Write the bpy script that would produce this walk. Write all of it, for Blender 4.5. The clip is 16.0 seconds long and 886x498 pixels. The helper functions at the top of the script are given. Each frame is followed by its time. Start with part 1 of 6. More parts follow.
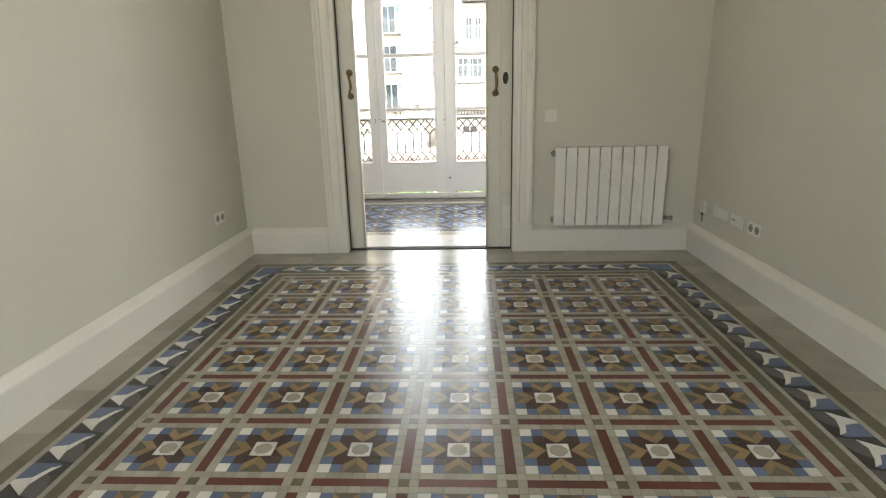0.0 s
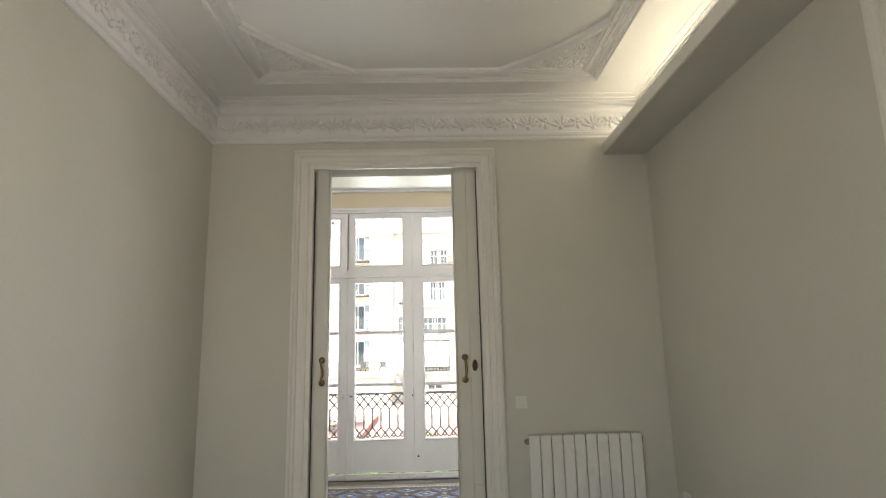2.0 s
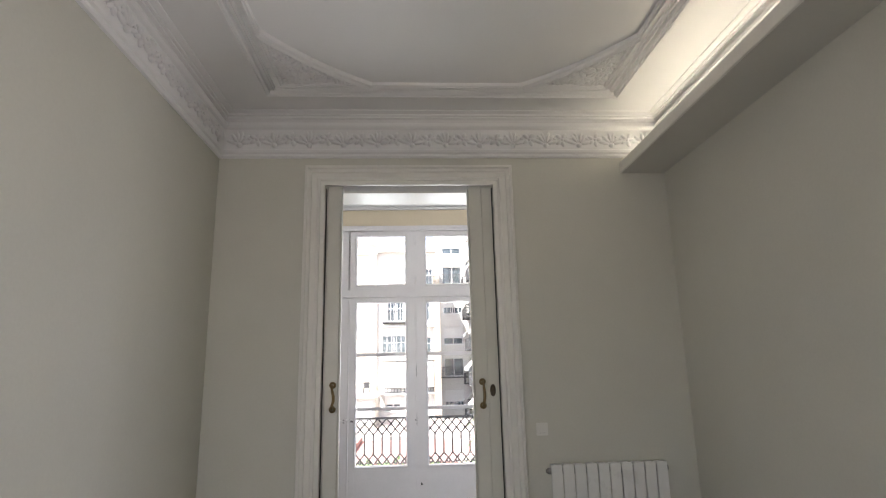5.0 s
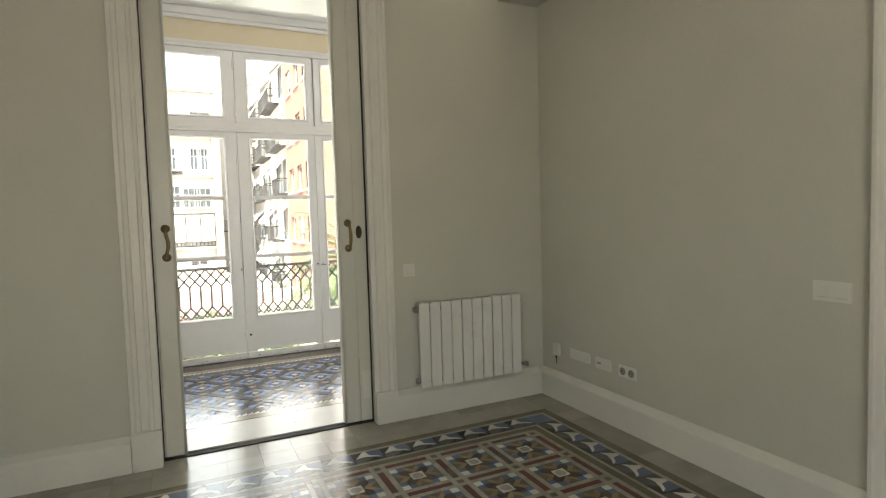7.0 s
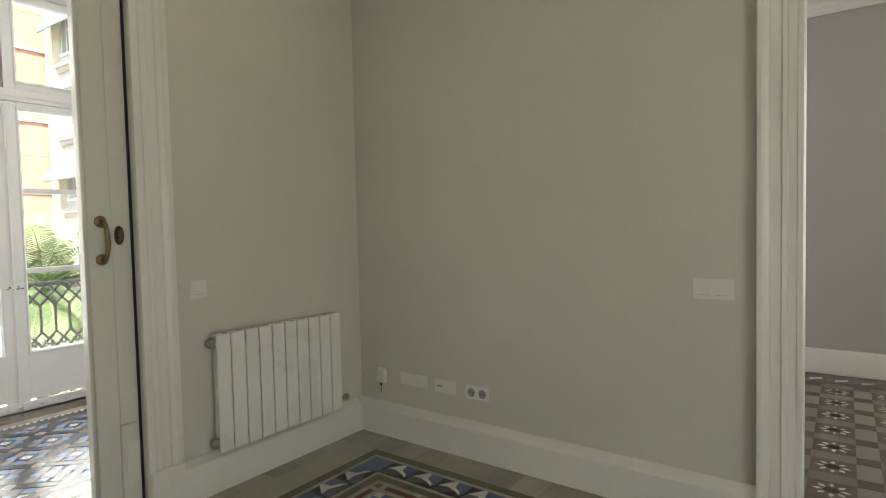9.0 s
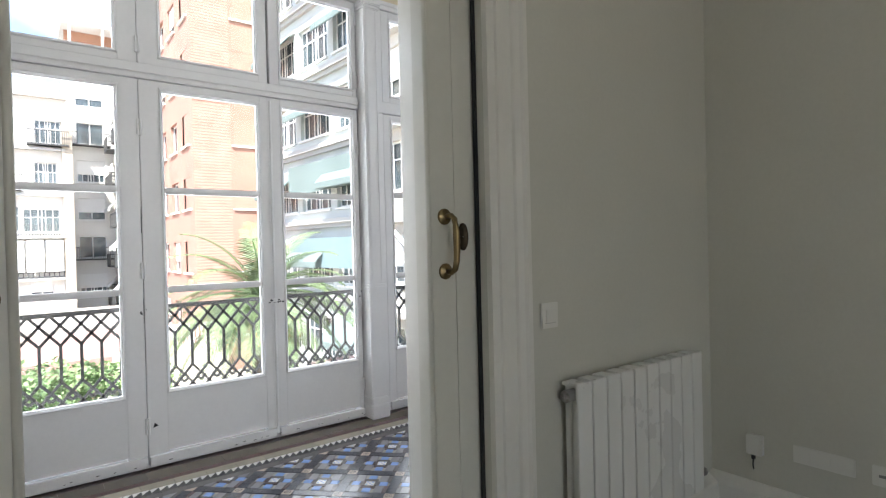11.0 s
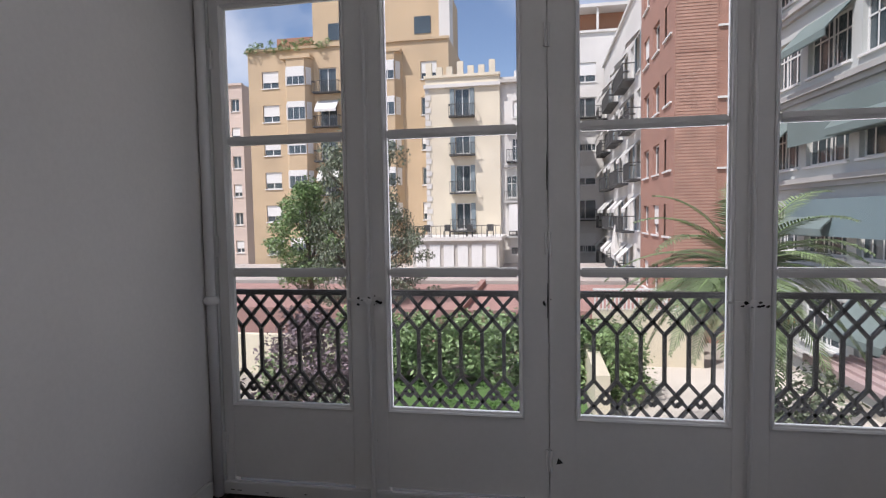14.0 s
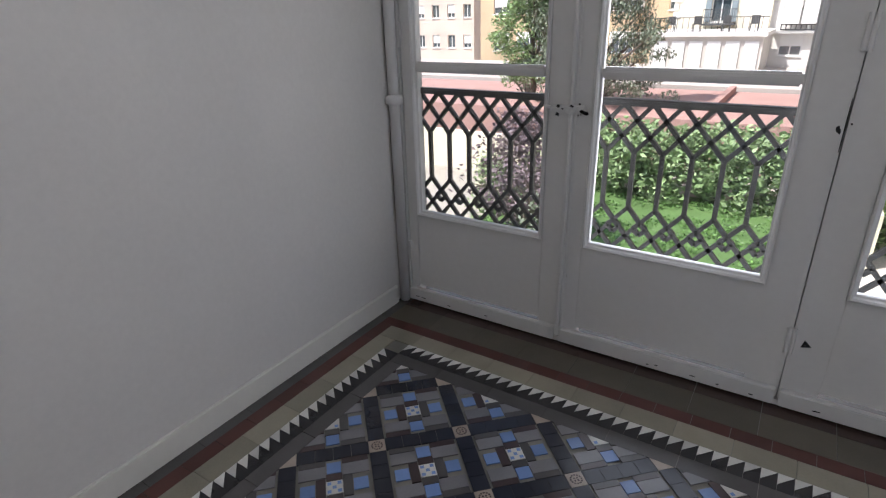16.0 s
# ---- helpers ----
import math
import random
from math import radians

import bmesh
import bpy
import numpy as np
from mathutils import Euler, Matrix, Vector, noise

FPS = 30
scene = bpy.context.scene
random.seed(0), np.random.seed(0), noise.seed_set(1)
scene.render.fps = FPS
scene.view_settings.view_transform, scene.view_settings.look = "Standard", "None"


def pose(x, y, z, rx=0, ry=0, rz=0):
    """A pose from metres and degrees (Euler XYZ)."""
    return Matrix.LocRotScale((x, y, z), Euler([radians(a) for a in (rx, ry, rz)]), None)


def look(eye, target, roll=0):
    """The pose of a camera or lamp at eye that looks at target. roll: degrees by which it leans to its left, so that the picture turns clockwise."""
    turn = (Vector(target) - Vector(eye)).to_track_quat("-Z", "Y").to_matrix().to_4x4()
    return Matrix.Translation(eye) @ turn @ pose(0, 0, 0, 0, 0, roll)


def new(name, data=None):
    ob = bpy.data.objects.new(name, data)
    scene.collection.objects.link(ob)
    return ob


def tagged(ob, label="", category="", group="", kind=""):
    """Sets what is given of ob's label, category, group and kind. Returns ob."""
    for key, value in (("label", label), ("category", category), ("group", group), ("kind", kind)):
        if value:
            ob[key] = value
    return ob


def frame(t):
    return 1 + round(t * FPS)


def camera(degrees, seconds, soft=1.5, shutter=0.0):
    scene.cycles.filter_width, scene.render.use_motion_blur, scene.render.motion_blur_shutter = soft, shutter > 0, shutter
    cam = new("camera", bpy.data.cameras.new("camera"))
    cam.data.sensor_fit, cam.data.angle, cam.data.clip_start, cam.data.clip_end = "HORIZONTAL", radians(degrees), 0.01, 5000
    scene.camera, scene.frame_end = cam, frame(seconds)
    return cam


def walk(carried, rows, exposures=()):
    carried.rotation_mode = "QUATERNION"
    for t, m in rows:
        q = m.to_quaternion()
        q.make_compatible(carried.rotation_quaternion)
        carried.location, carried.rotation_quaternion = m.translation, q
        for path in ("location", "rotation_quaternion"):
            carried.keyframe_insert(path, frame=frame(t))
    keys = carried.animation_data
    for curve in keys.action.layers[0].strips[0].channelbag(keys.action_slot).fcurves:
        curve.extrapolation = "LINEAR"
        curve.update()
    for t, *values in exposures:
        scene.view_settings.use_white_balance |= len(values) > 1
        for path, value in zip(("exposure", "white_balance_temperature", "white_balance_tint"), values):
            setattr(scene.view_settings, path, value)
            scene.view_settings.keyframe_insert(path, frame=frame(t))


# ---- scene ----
cam = camera(77.8, 16.0, soft=1.2)
PATH = [
    (0, (0.695, -0.008, 1.142), (0.605, 1.917, 0.608), -1.3),
    (0.5, (0.673, 0.002, 1.221), (0.652, 1.959, 0.81), -1.2),
    (1, (0.662, 0.013, 1.279), (0.682, 2.005, 1.095), -1.2),
    (1.5, (0.654, -0.005, 1.315), (0.694, 1.993, 1.41), -1.2),
    (2, (0.654, -0.013, 1.375), (0.705, 1.953, 1.738), -1.3),
    (2.5, (0.632, -0.025, 1.397), (0.693, 1.879, 2.004), -1.3),
    (3, (0.627, -0.039, 1.426), (0.684, 1.799, 2.211), -1.2),
    (3.2, (0.635, -0.038, 1.431), (0.684, 1.779, 2.265), -1.2),
    (5.3, (0.342, 0.199, 1.397), (0.497, 2.169, 1.705), -1.4),
    (5.5, (0.291, 0.242, 1.389), (0.502, 2.218, 1.613), -1.5),
    (6, (0.14, 0.303, 1.389), (0.516, 2.266, 1.44), -1.9),
    (6.5, (0.011, 0.429, 1.361), (0.589, 2.343, 1.306), -1.9),
    (7, (-0.047, 0.646, 1.339), (0.801, 2.454, 1.225), -1.7),
    (7.5, (-0.101, 0.85, 1.319), (1.079, 2.46, 1.194), -1.3),
    (8, (-0.049, 1.024, 1.297), (1.445, 2.349, 1.188), -1.1),
    (8.2, (-0.062, 1.115, 1.295), (1.544, 2.301, 1.188), -1.0),
    (10.3, (-0.128, 2.411, 1.234), (1.425, 3.671, 1.223), -1.7),
    (10.5, (-0.124, 2.534, 1.234), (1.342, 3.894, 1.222), -1.6),
    (11, (-0.088, 2.826, 1.242), (1.128, 4.414, 1.223), -1.4),
    (11.5, (0.002, 3.091, 1.244), (0.967, 4.842, 1.204), -1.3),
    (12, (0.094, 3.316, 1.239), (0.823, 5.177, 1.175), -1.1),
    (12.5, (0.204, 3.539, 1.243), (0.703, 5.473, 1.152), -1.2),
    (13, (0.296, 3.727, 1.243), (0.573, 5.704, 1.133), -1.2),
    (13.5, (0.417, 3.917, 1.245), (0.407, 5.914, 1.133), -1.2),
    (14, (0.425, 4.121, 1.246), (0.077, 6.087, 1.128), -1.0),
    (14.5, (0.39, 4.278, 1.246), (-0.308, 6.143, 1.058), -0.5),
    (15, (0.369, 4.423, 1.256), (-0.597, 6.141, 0.913), -0.4),
    (15.5, (0.354, 4.526, 1.243), (-0.723, 6.111, 0.67), -1.2),
    (16, (0.356, 4.567, 1.199), (-0.655, 6.102, 0.41), -1.6),
]
walk(cam, [(t, look(eye, target, roll)) for t, eye, target, roll in PATH], exposures=[
    (0.0, 2.7, 6950, 10), (1.0, 2.38, 7050, 10), (1.5, 2.3, 7200, 11), (2.0, 2.3, 6900, 13), (2.5, 2.12, 5850, 18), (3.2, 2.15, 5800, 19), (5.4, 2.15, 6600, 18),
    (6.2, 2.2, 7000, 12), (7.0, 2.25, 7200, 9), (8.2, 2.4, 7200, 8), (10.3, 2.3, 6250, 12), (11.0, 2.05, 6200, 13),
    (11.8, 1.38, 6200, 14), (12.3, 1.02, 6200, 15), (12.8, 0.7, 6200, 17), (13.5, 0.36, 6250, 20), (14.5, 0.05, 6250, 22), (15.2, 0.12, 6250, 21), (16.0, 0.92, 6250, 18)])

# ---- light ----
SUN_EL, SUN_AZ = 56, 222            # the sun stands behind the house, high over the courtyard
world = bpy.data.worlds.new("sky")
scene.world = world
world.use_nodes = True
wn = world.node_tree
sky = wn.nodes.new("ShaderNodeTexSky")
sky.sky_type, sky.sun_disc = "NISHITA", False
sky.sun_elevation, sky.sun_rotation = radians(SUN_EL), radians(SUN_AZ - 10)
bg = wn.nodes["Background"]
bg.inputs[1].default_value = 0.13
# thin summer cloud over the blue
cl_c = wn.nodes.new("ShaderNodeTexCoord"); cl_n = wn.nodes.new("ShaderNodeTexNoise"); cl_r = wn.nodes.new("ShaderNodeValToRGB"); cl_m = wn.nodes.new("ShaderNodeMixRGB")
cl_n.inputs["Scale"].default_value, cl_n.inputs["Detail"].default_value = 3.2, 7
cl_r.color_ramp.elements[0].position, cl_r.color_ramp.elements[1].position = 0.5, 0.72
cl_m.inputs[2].default_value = (6.5, 6.8, 7.2, 1)
wn.links.new(cl_c.outputs["Generated"], cl_n.inputs["Vector"])
wn.links.new(cl_n.outputs["Fac"], cl_r.inputs[0])
wn.links.new(cl_r.outputs[0], cl_m.inputs[0])
wn.links.new(sky.outputs[0], cl_m.inputs[1])
wn.links.new(cl_m.outputs[0], bg.inputs[0])
sun = new("sun", bpy.data.lights.new("sun", "SUN"))
sun.data.energy, sun.data.angle, sun.data.color = 4.6, radians(0.5), (1, 0.95, 0.87)
sd = Vector((math.sin(radians(SUN_AZ)) * math.cos(radians(SUN_EL)), math.cos(radians(SUN_AZ)) * math.cos(radians(SUN_EL)), math.sin(radians(SUN_EL))))
sun.matrix_world = look(sd * 60, (0, 0, 0))


def area(name, eye, target, sx, sy, energy, color):
    lamp = new(name, bpy.data.lights.new(name, "AREA"))
    lamp.data.shape, lamp.data.size, lamp.data.size_y, lamp.data.energy, lamp.data.color = "RECTANGLE", sx, sy, energy, color
    lamp.matrix_world = look(eye, target)
    return lamp


GALLERY_SKY = area("gallery_window_light", (1.05, 6.48, 1.6), (1.05, 5.0, 1.6), 2.9, 2.7, 31, (0.93, 0.97, 1.0))
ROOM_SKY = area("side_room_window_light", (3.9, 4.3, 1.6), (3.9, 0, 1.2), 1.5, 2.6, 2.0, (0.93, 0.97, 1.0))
COVE = area("cove_strip_light", (2.25, 1.82, 2.955), (2.2499, 1.82, 4.0), 4.3, 0.03, 1.1, (1.0, 0.95, 0.74))
COVE.matrix_world = pose(2.25, 1.82, 2.955, 180, 0, 90)
# added fill lamp, shines through the side opening onto the west wall
EAST_FILL = area("side_room_east_window_light", (5.36, 0.12, 1.55), (2.0, 0.12, 1.5), 0.8, 2.0, 7.0, (0.97, 0.98, 1.0))
# added fill lamp behind the camera, aimed up to brighten ceiling and walls
BACK_FILL = area("back_opening_light", (-0.2, -0.56, 1.5), (1.7, 1.7, 2.0), 1.0, 2.1, 2.05, (0.97, 0.98, 1.0))


# ---- materials ----
def mat(name, color, rough=0.6, metal=0.0, var=0.12, scale=3.0, fine=60.0, bump=0.15, dist=0.002, spec=0.5, coat=0.0, island=0.0, objrand=0.0, emit=None):
    m = bpy.data.materials.new(name)
    m.use_nodes = True
    nt = m.node_tree
    b = nt.nodes["Principled BSDF"]
    tc = nt.nodes.new("ShaderNodeTexCoord")
    geo = nt.nodes.new("ShaderNodeNewGeometry")
    n1 = nt.nodes.new("ShaderNodeTexNoise"); n2 = nt.nodes.new("ShaderNodeTexNoise")
    n1.inputs["Scale"].default_value, n1.inputs["Detail"].default_value = scale, 6
    n2.inputs["Scale"].default_value, n2.inputs["Detail"].default_value = fine, 4
    nt.links.new(geo.outputs["Position"], n1.inputs["Vector"]); nt.links.new(geo.outputs["Position"], n2.inputs["Vector"])
    add = nt.nodes.new("ShaderNodeMath"); add.operation = "MULTIPLY_ADD"
    nt.links.new(n2.outputs["Fac"], add.inputs[0]); add.inputs[1].default_value = 0.4
    nt.links.new(n1.outputs["Fac"], add.inputs[2])
    ramp = nt.nodes.new("ShaderNodeMapRange")
    ramp.inputs["From Min"].default_value, ramp.inputs["From Max"].default_value = 0.4, 1.0
    ramp.inputs["To Min"].default_value, ramp.inputs["To Max"].default_value = 1 - var, 1 + var
    nt.links.new(add.outputs[0], ramp.inputs["Value"])
    val = ramp.outputs[0]
    for on, sock in ((island, geo.outputs["Random Per Island"]), (objrand, None)):
        if on:
            if sock is None:
                oi = nt.nodes.new("ShaderNodeObjectInfo"); sock = oi.outputs["Random"]
            r2 = nt.nodes.new("ShaderNodeMapRange")
            r2.inputs["To Min"].default_value, r2.inputs["To Max"].default_value = 1 - on, 1 + on
            nt.links.new(sock, r2.inputs["Value"])
            mu = nt.nodes.new("ShaderNodeMath"); mu.operation = "MULTIPLY"
            nt.links.new(val, mu.inputs[0]); nt.links.new(r2.outputs[0], mu.inputs[1])
            val = mu.outputs[0]
    mix = nt.nodes.new("ShaderNodeVectorMath"); mix.operation = "SCALE"
    mix.inputs[0].default_value = color
    nt.links.new(val, mix.inputs["Scale"])
    nt.links.new(mix.outputs[0], b.inputs["Base Color"])
    rr = nt.nodes.new("ShaderNodeMapRange")
    rr.inputs["To Min"].default_value, rr.inputs["To Max"].default_value = rough * 0.8, min(1, rough * 1.2)
    nt.links.new(n1.outputs["Fac"], rr.inputs["Value"]); nt.links.new(rr.outputs[0], b.inputs["Roughness"])
    b.inputs["Metallic"].default_value = metal
    b.inputs["Specular IOR Level"].default_value = spec
    b.inputs["Coat Weight"].default_value = coat
    if bump:
        bp = nt.nodes.new("ShaderNodeBump"); bp.inputs["Strength"].default_value, bp.inputs["Distance"].default_value = bump, dist
        nt.links.new(add.outputs[0], bp.inputs["Height"]); nt.links.new(bp.outputs[0], b.inputs["Normal"])
    if emit:
        b.inputs["Emission Color"].default_value, b.inputs["Emission Strength"].default_value = (*color, 1), emit
    return m


WALL = mat("painted_plaster_greige", (0.60, 0.59, 0.52), 0.6, var=0.06, scale=1.1, fine=70, bump=0.22, dist=0.003)
GWALL = mat("painted_plaster_pale_grey", (0.66, 0.64, 0.615), 0.6, var=0.08, scale=1.1, fine=60, bump=0.3, dist=0.003)
# lintel strip plaster; its cream tone has the warm light painted in
CREAM = mat("plaster_warm_lit", (0.72, 0.63, 0.46), 0.6, var=0.05)
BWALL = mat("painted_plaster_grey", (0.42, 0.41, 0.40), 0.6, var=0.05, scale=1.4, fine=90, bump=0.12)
CEIL = mat("white_plaster", (0.78, 0.775, 0.765), 0.7, var=0.03, scale=2, fine=70, bump=0.1)
TRIM = mat("white_gloss_trim", (0.74, 0.725, 0.67), 0.32, var=0.05, scale=2.5, fine=40, bump=0.18)
GPAINT = mat("white_painted_wood", (0.76, 0.75, 0.74), 0.36, var=0.05, scale=3, fine=45, bump=0.25)
DOORP = mat("pale_painted_sliding_door", (0.66, 0.65, 0.58), 0.34, var=0.05, scale=3, fine=45, bump=0.2)
DARK = mat("dark_gap", (0.02, 0.02, 0.02), 0.8, bump=0)
RADW = mat("white_enamel", (0.78, 0.775, 0.74), 0.28, var=0.02, bump=0.03)
RADD = mat("grey_inner_fins", (0.3, 0.3, 0.29), 0.5, var=0.05)
PLASTIC = mat("white_plastic", (0.74, 0.73, 0.68), 0.35, var=0.02, bump=0)
HOLE = mat("socket_dark", (0.26, 0.255, 0.24), 0.5, var=0.02, bump=0)
BRASS = mat("aged_brass", (0.23, 0.17, 0.085), 0.36, metal=1, var=0.25, scale=30, fine=200, bump=0.2)
IRON = mat("painted_iron_rail", (0.055, 0.052, 0.05), 0.5, var=0.2, scale=20, fine=120, bump=0.3)
CHIP = mat("chipped_paint_iron", (0.28, 0.26, 0.24), 0.55, var=0.6, scale=90, fine=300, bump=0.5)
MARBLE = mat("white_marble", (0.50, 0.48, 0.44), 0.3, var=0.12, scale=5, fine=30, bump=0.02)
WIRE = mat("black_rubber", (0.03, 0.03, 0.03), 0.5, bump=0)
LED = mat("warm_led", (1.0, 0.9, 0.66), 0.5, bump=0, emit=3.0)


def tile_mat(name, color, rough=0.23):
    return mat(name, color, rough, var=0.14, scale=9, fine=140, bump=0.05, dist=0.001, spec=0.55, island=0.14, objrand=0.10)


T_GREY = tile_mat("tile_beige_grey", (0.29, 0.275, 0.225))
T_OLIVE = tile_mat("tile_olive", (0.105, 0.095, 0.058))
T_RED = tile_mat("tile_oxblood", (0.115, 0.04, 0.03))
T_TAN = tile_mat("tile_tan", (0.26, 0.18, 0.095))
T_DKOL = tile_mat("tile_dark_olive", (0.115, 0.10, 0.075))
T_BROWN = tile_mat("tile_dark_brown", (0.06, 0.036, 0.03))
T_WHITE = tile_mat("tile_white", (0.62, 0.61, 0.57))
T_BLUE = tile_mat("tile_slate_blue", (0.105, 0.135, 0.215))
T_GBLUE = tile_mat("tile_sky_blue", (0.17, 0.27, 0.52))
T_NAVY = tile_mat("tile_navy", (0.02, 0.022, 0.032))
T_BLACK = tile_mat("tile_black", (0.022, 0.021, 0.022))
T_MID = tile_mat("tile_mid_grey", (0.205, 0.20, 0.21))
T_PLUM = tile_mat("tile_plum_brown", (0.06, 0.042, 0.042))
T_SAND = tile_mat("tile_sand", (0.30, 0.275, 0.21))
T_ROSE = tile_mat("tile_pink_beige", (0.40, 0.33, 0.27))
T_OX = tile_mat("tile_red_brown", (0.085, 0.03, 0.025))
T_DGREY = tile_mat("tile_dark_grey", (0.085, 0.08, 0.078))
GROUT = mat("grout", (0.17, 0.16, 0.135), 0.45, var=0.2, scale=6, fine=120, bump=0.2)

GLASS = bpy.data.materials.new("window_glass")
GLASS.use_nodes = True
gn = GLASS.node_tree
gn.nodes.remove(gn.nodes["Principled BSDF"])
g_t, g_g, g_m, g_f = (gn.nodes.new(k) for k in ("ShaderNodeBsdfTransparent", "ShaderNodeBsdfGlossy", "ShaderNodeMixShader", "ShaderNodeFresnel"))
g_t.inputs[0].default_value = (0.96, 0.975, 0.97, 1)
g_g.inputs["Roughness"].default_value = 0.01
g_f.inputs[0].default_value = 1.35
gn.links.new(g_f.outputs[0], g_m.inputs[0]); gn.links.new(g_t.outputs[0], g_m.inputs[1]); gn.links.new(g_g.outputs[0], g_m.inputs[2])
gn.links.new(g_m.outputs[0], gn.nodes["Material Output"].inputs[0])


# ---- building blocks ----
def mesh_from(bm, name):
    bmesh.ops.recalc_face_normals(bm, faces=bm.faces)
    me = bpy.data.meshes.new(name)
    bm.to_mesh(me)
    bm.free()
    return me


def part(name, bm, material, parent=None, label="", smooth=False):
    me = bm if isinstance(bm, bpy.types.Mesh) else mesh_from(bm, name)
    if not me.materials:
        me.materials.append(material)
    if smooth:
        me.polygons.foreach_set("use_smooth", [True] * len(me.polygons))
    ob = new(name, me)
    if parent is not None:
        ob.parent = parent
    if label:
        ob["label"] = label
    return ob


def empty(name, label, category, at=(0, 0, 0), group="", kind=""):
    ob = new(name)
    ob.location = at
    return tagged(ob, label, category, group, kind)


def boxes(*bs, bevel=0.0):
    bm = bmesh.new()
    for x0, x1, y0, y1, z0, z1 in bs:
        vs = [bm.verts.new(p) for p in ((x0, y0, z0), (x1, y0, z0), (x1, y1, z0), (x0, y1, z0), (x0, y0, z1), (x1, y0, z1), (x1, y1, z1), (x0, y1, z1))]
        for f in ((3, 2, 1, 0), (4, 5, 6, 7), (0, 1, 5, 4), (1, 2, 6, 5), (2, 3, 7, 6), (3, 0, 4, 7)):
            bm.faces.new([vs[i] for i in f])
    if bevel:
        bmesh.ops.bevel(bm, geom=bm.edges[:], offset=bevel, segments=2, affect="EDGES", clamp_overlap=True)
    return bm


def wall(o, u, n, width, z0, z1, thick, holes=()):
    """A wall from o along u, its back lying thick along n, with holes (u0, u1, z0, z1) through it."""
    bm = bmesh.new()
    o, u, n = Vector(o), Vector(u), Vector(n)
    us = sorted({0.0, round(width, 3), *(round(min(max(h[k], 0), width), 3) for h in holes for k in (0, 1))})
    zs = sorted({round(z0, 3), round(z1, 3), *(round(min(max(h[k], z0), z1), 3) for h in holes for k in (2, 3))})
    cache = {}

    def v(a, b, d):
        key = (round(a, 4), round(b, 4), d)
        if key not in cache:
            cache[key] = bm.verts.new(o + u * a + n * (thick * d) + Vector((0, 0, b)))
        return cache[key]

    def solid(i, j):
        if not (0 <= i < len(us) - 1 and 0 <= j < len(zs) - 1):
            return False
        a, b = (us[i] + us[i + 1]) / 2, (zs[j] + zs[j + 1]) / 2
        return not any(h[0] < a < h[1] and h[2] < b < h[3] for h in holes)
    for i in range(len(us) - 1):
        for j in range(len(zs) - 1):
            if not solid(i, j):
                continue
            a0, a1, b0, b1 = us[i], us[i + 1], zs[j], zs[j + 1]
            bm.faces.new((v(a0, b0, 0), v(a1, b0, 0), v(a1, b1, 0), v(a0, b1, 0)))
            bm.faces.new((v(a0, b1, 1), v(a1, b1, 1), v(a1, b0, 1), v(a0, b0, 1)))
            for di, dj, p, q in ((-1, 0, (a0, b0), (a0, b1)), (1, 0, (a1, b1), (a1, b0)), (0, -1, (a1, b0), (a0, b0)), (0, 1, (a0, b1), (a1, b1))):
                if not solid(i + di, j + dj):
                    bm.faces.new((v(*p, 0), v(*q, 0), v(*q, 1), v(*p, 1)))
    return bm


def rings(loops, closed_profile=False, closed_loop=True):
    """Skin between loops of points."""
    bm = bmesh.new()
    vs = [[bm.verts.new(p) for p in l] for l in loops]
    n = len(loops[0])
    pairs = list(zip(vs, vs[1:])) + ([(vs[-1], vs[0])] if closed_profile else [])
    for a, b in pairs:
        for i in range(n if closed_loop else n - 1):
            j = (i + 1) % n
            bm.faces.new((a[i], a[j], b[j], b[i]))
    if not closed_loop and closed_profile:
        bm.faces.new([l[0] for l in vs]); bm.faces.new([l[-1] for l in vs])
    return bm


def tube(points, radius, sides=8, caps=True):
    pts = [Vector(p) for p in points]
    rad = radius if isinstance(radius, (list, tuple)) else [radius] * len(pts)
    bm = bmesh.new()
    loops = []
    for i, p in enumerate(pts):
        d = (pts[min(i + 1, len(pts) - 1)] - pts[max(i - 1, 0)]).normalized()
        side = d.cross(Vector((0.31, 0.17, 0.93))).normalized()
        up = side.cross(d)
        loops.append([bm.verts.new(p + rad[i] * (math.cos(a) * side + math.sin(a) * up)) for a in (2 * math.pi * k / sides for k in range(sides))])
    for a, b in zip(loops, loops[1:]):
        for k in range(sides):
            bm.faces.new((a[k], a[(k + 1) % sides], b[(k + 1) % sides], b[k]))
    if caps:
        bm.faces.new(loops[0][::-1]); bm.faces.new(loops[-1])
    return bm


def lathe(o, axis, profile, sides=20):
    """Turned shape: profile of (radius, along axis)."""
    o, axis = Vector(o), Vector(axis).normalized()
    s = axis.orthogonal().normalized(); t = axis.cross(s)
    return rings([[o + axis * h + r * (math.cos(a) * s + math.sin(a) * t) for a in (2 * math.pi * k / sides for k in range(sides))] for r, h in profile])


def join(*bms):
    out = bmesh.new()
    for b in bms:
        me = bpy.data.meshes.new("tmp")
        b.to_mesh(me); b.free()
        out.from_mesh(me)
        bpy.data.meshes.remove(me)
    return out


def structure(name, bm, material, label, category, smooth=False):
    return tagged(part(name, bm, material, None, "", smooth), label, category, "", "structure")


# ---- rooms ----
XL, XR, YF, YB, ZC = -1.01, 2.375, 4.07, -0.43, 3.33       # room with the star floor
GXL, GXR, GY0, GY1, GZC = -1.04, 2.64, 4.47, 6.36, 3.36    # glazed gallery
OX0, OX1, OZ = -0.22, 1.03, 2.787                            # sliding door opening

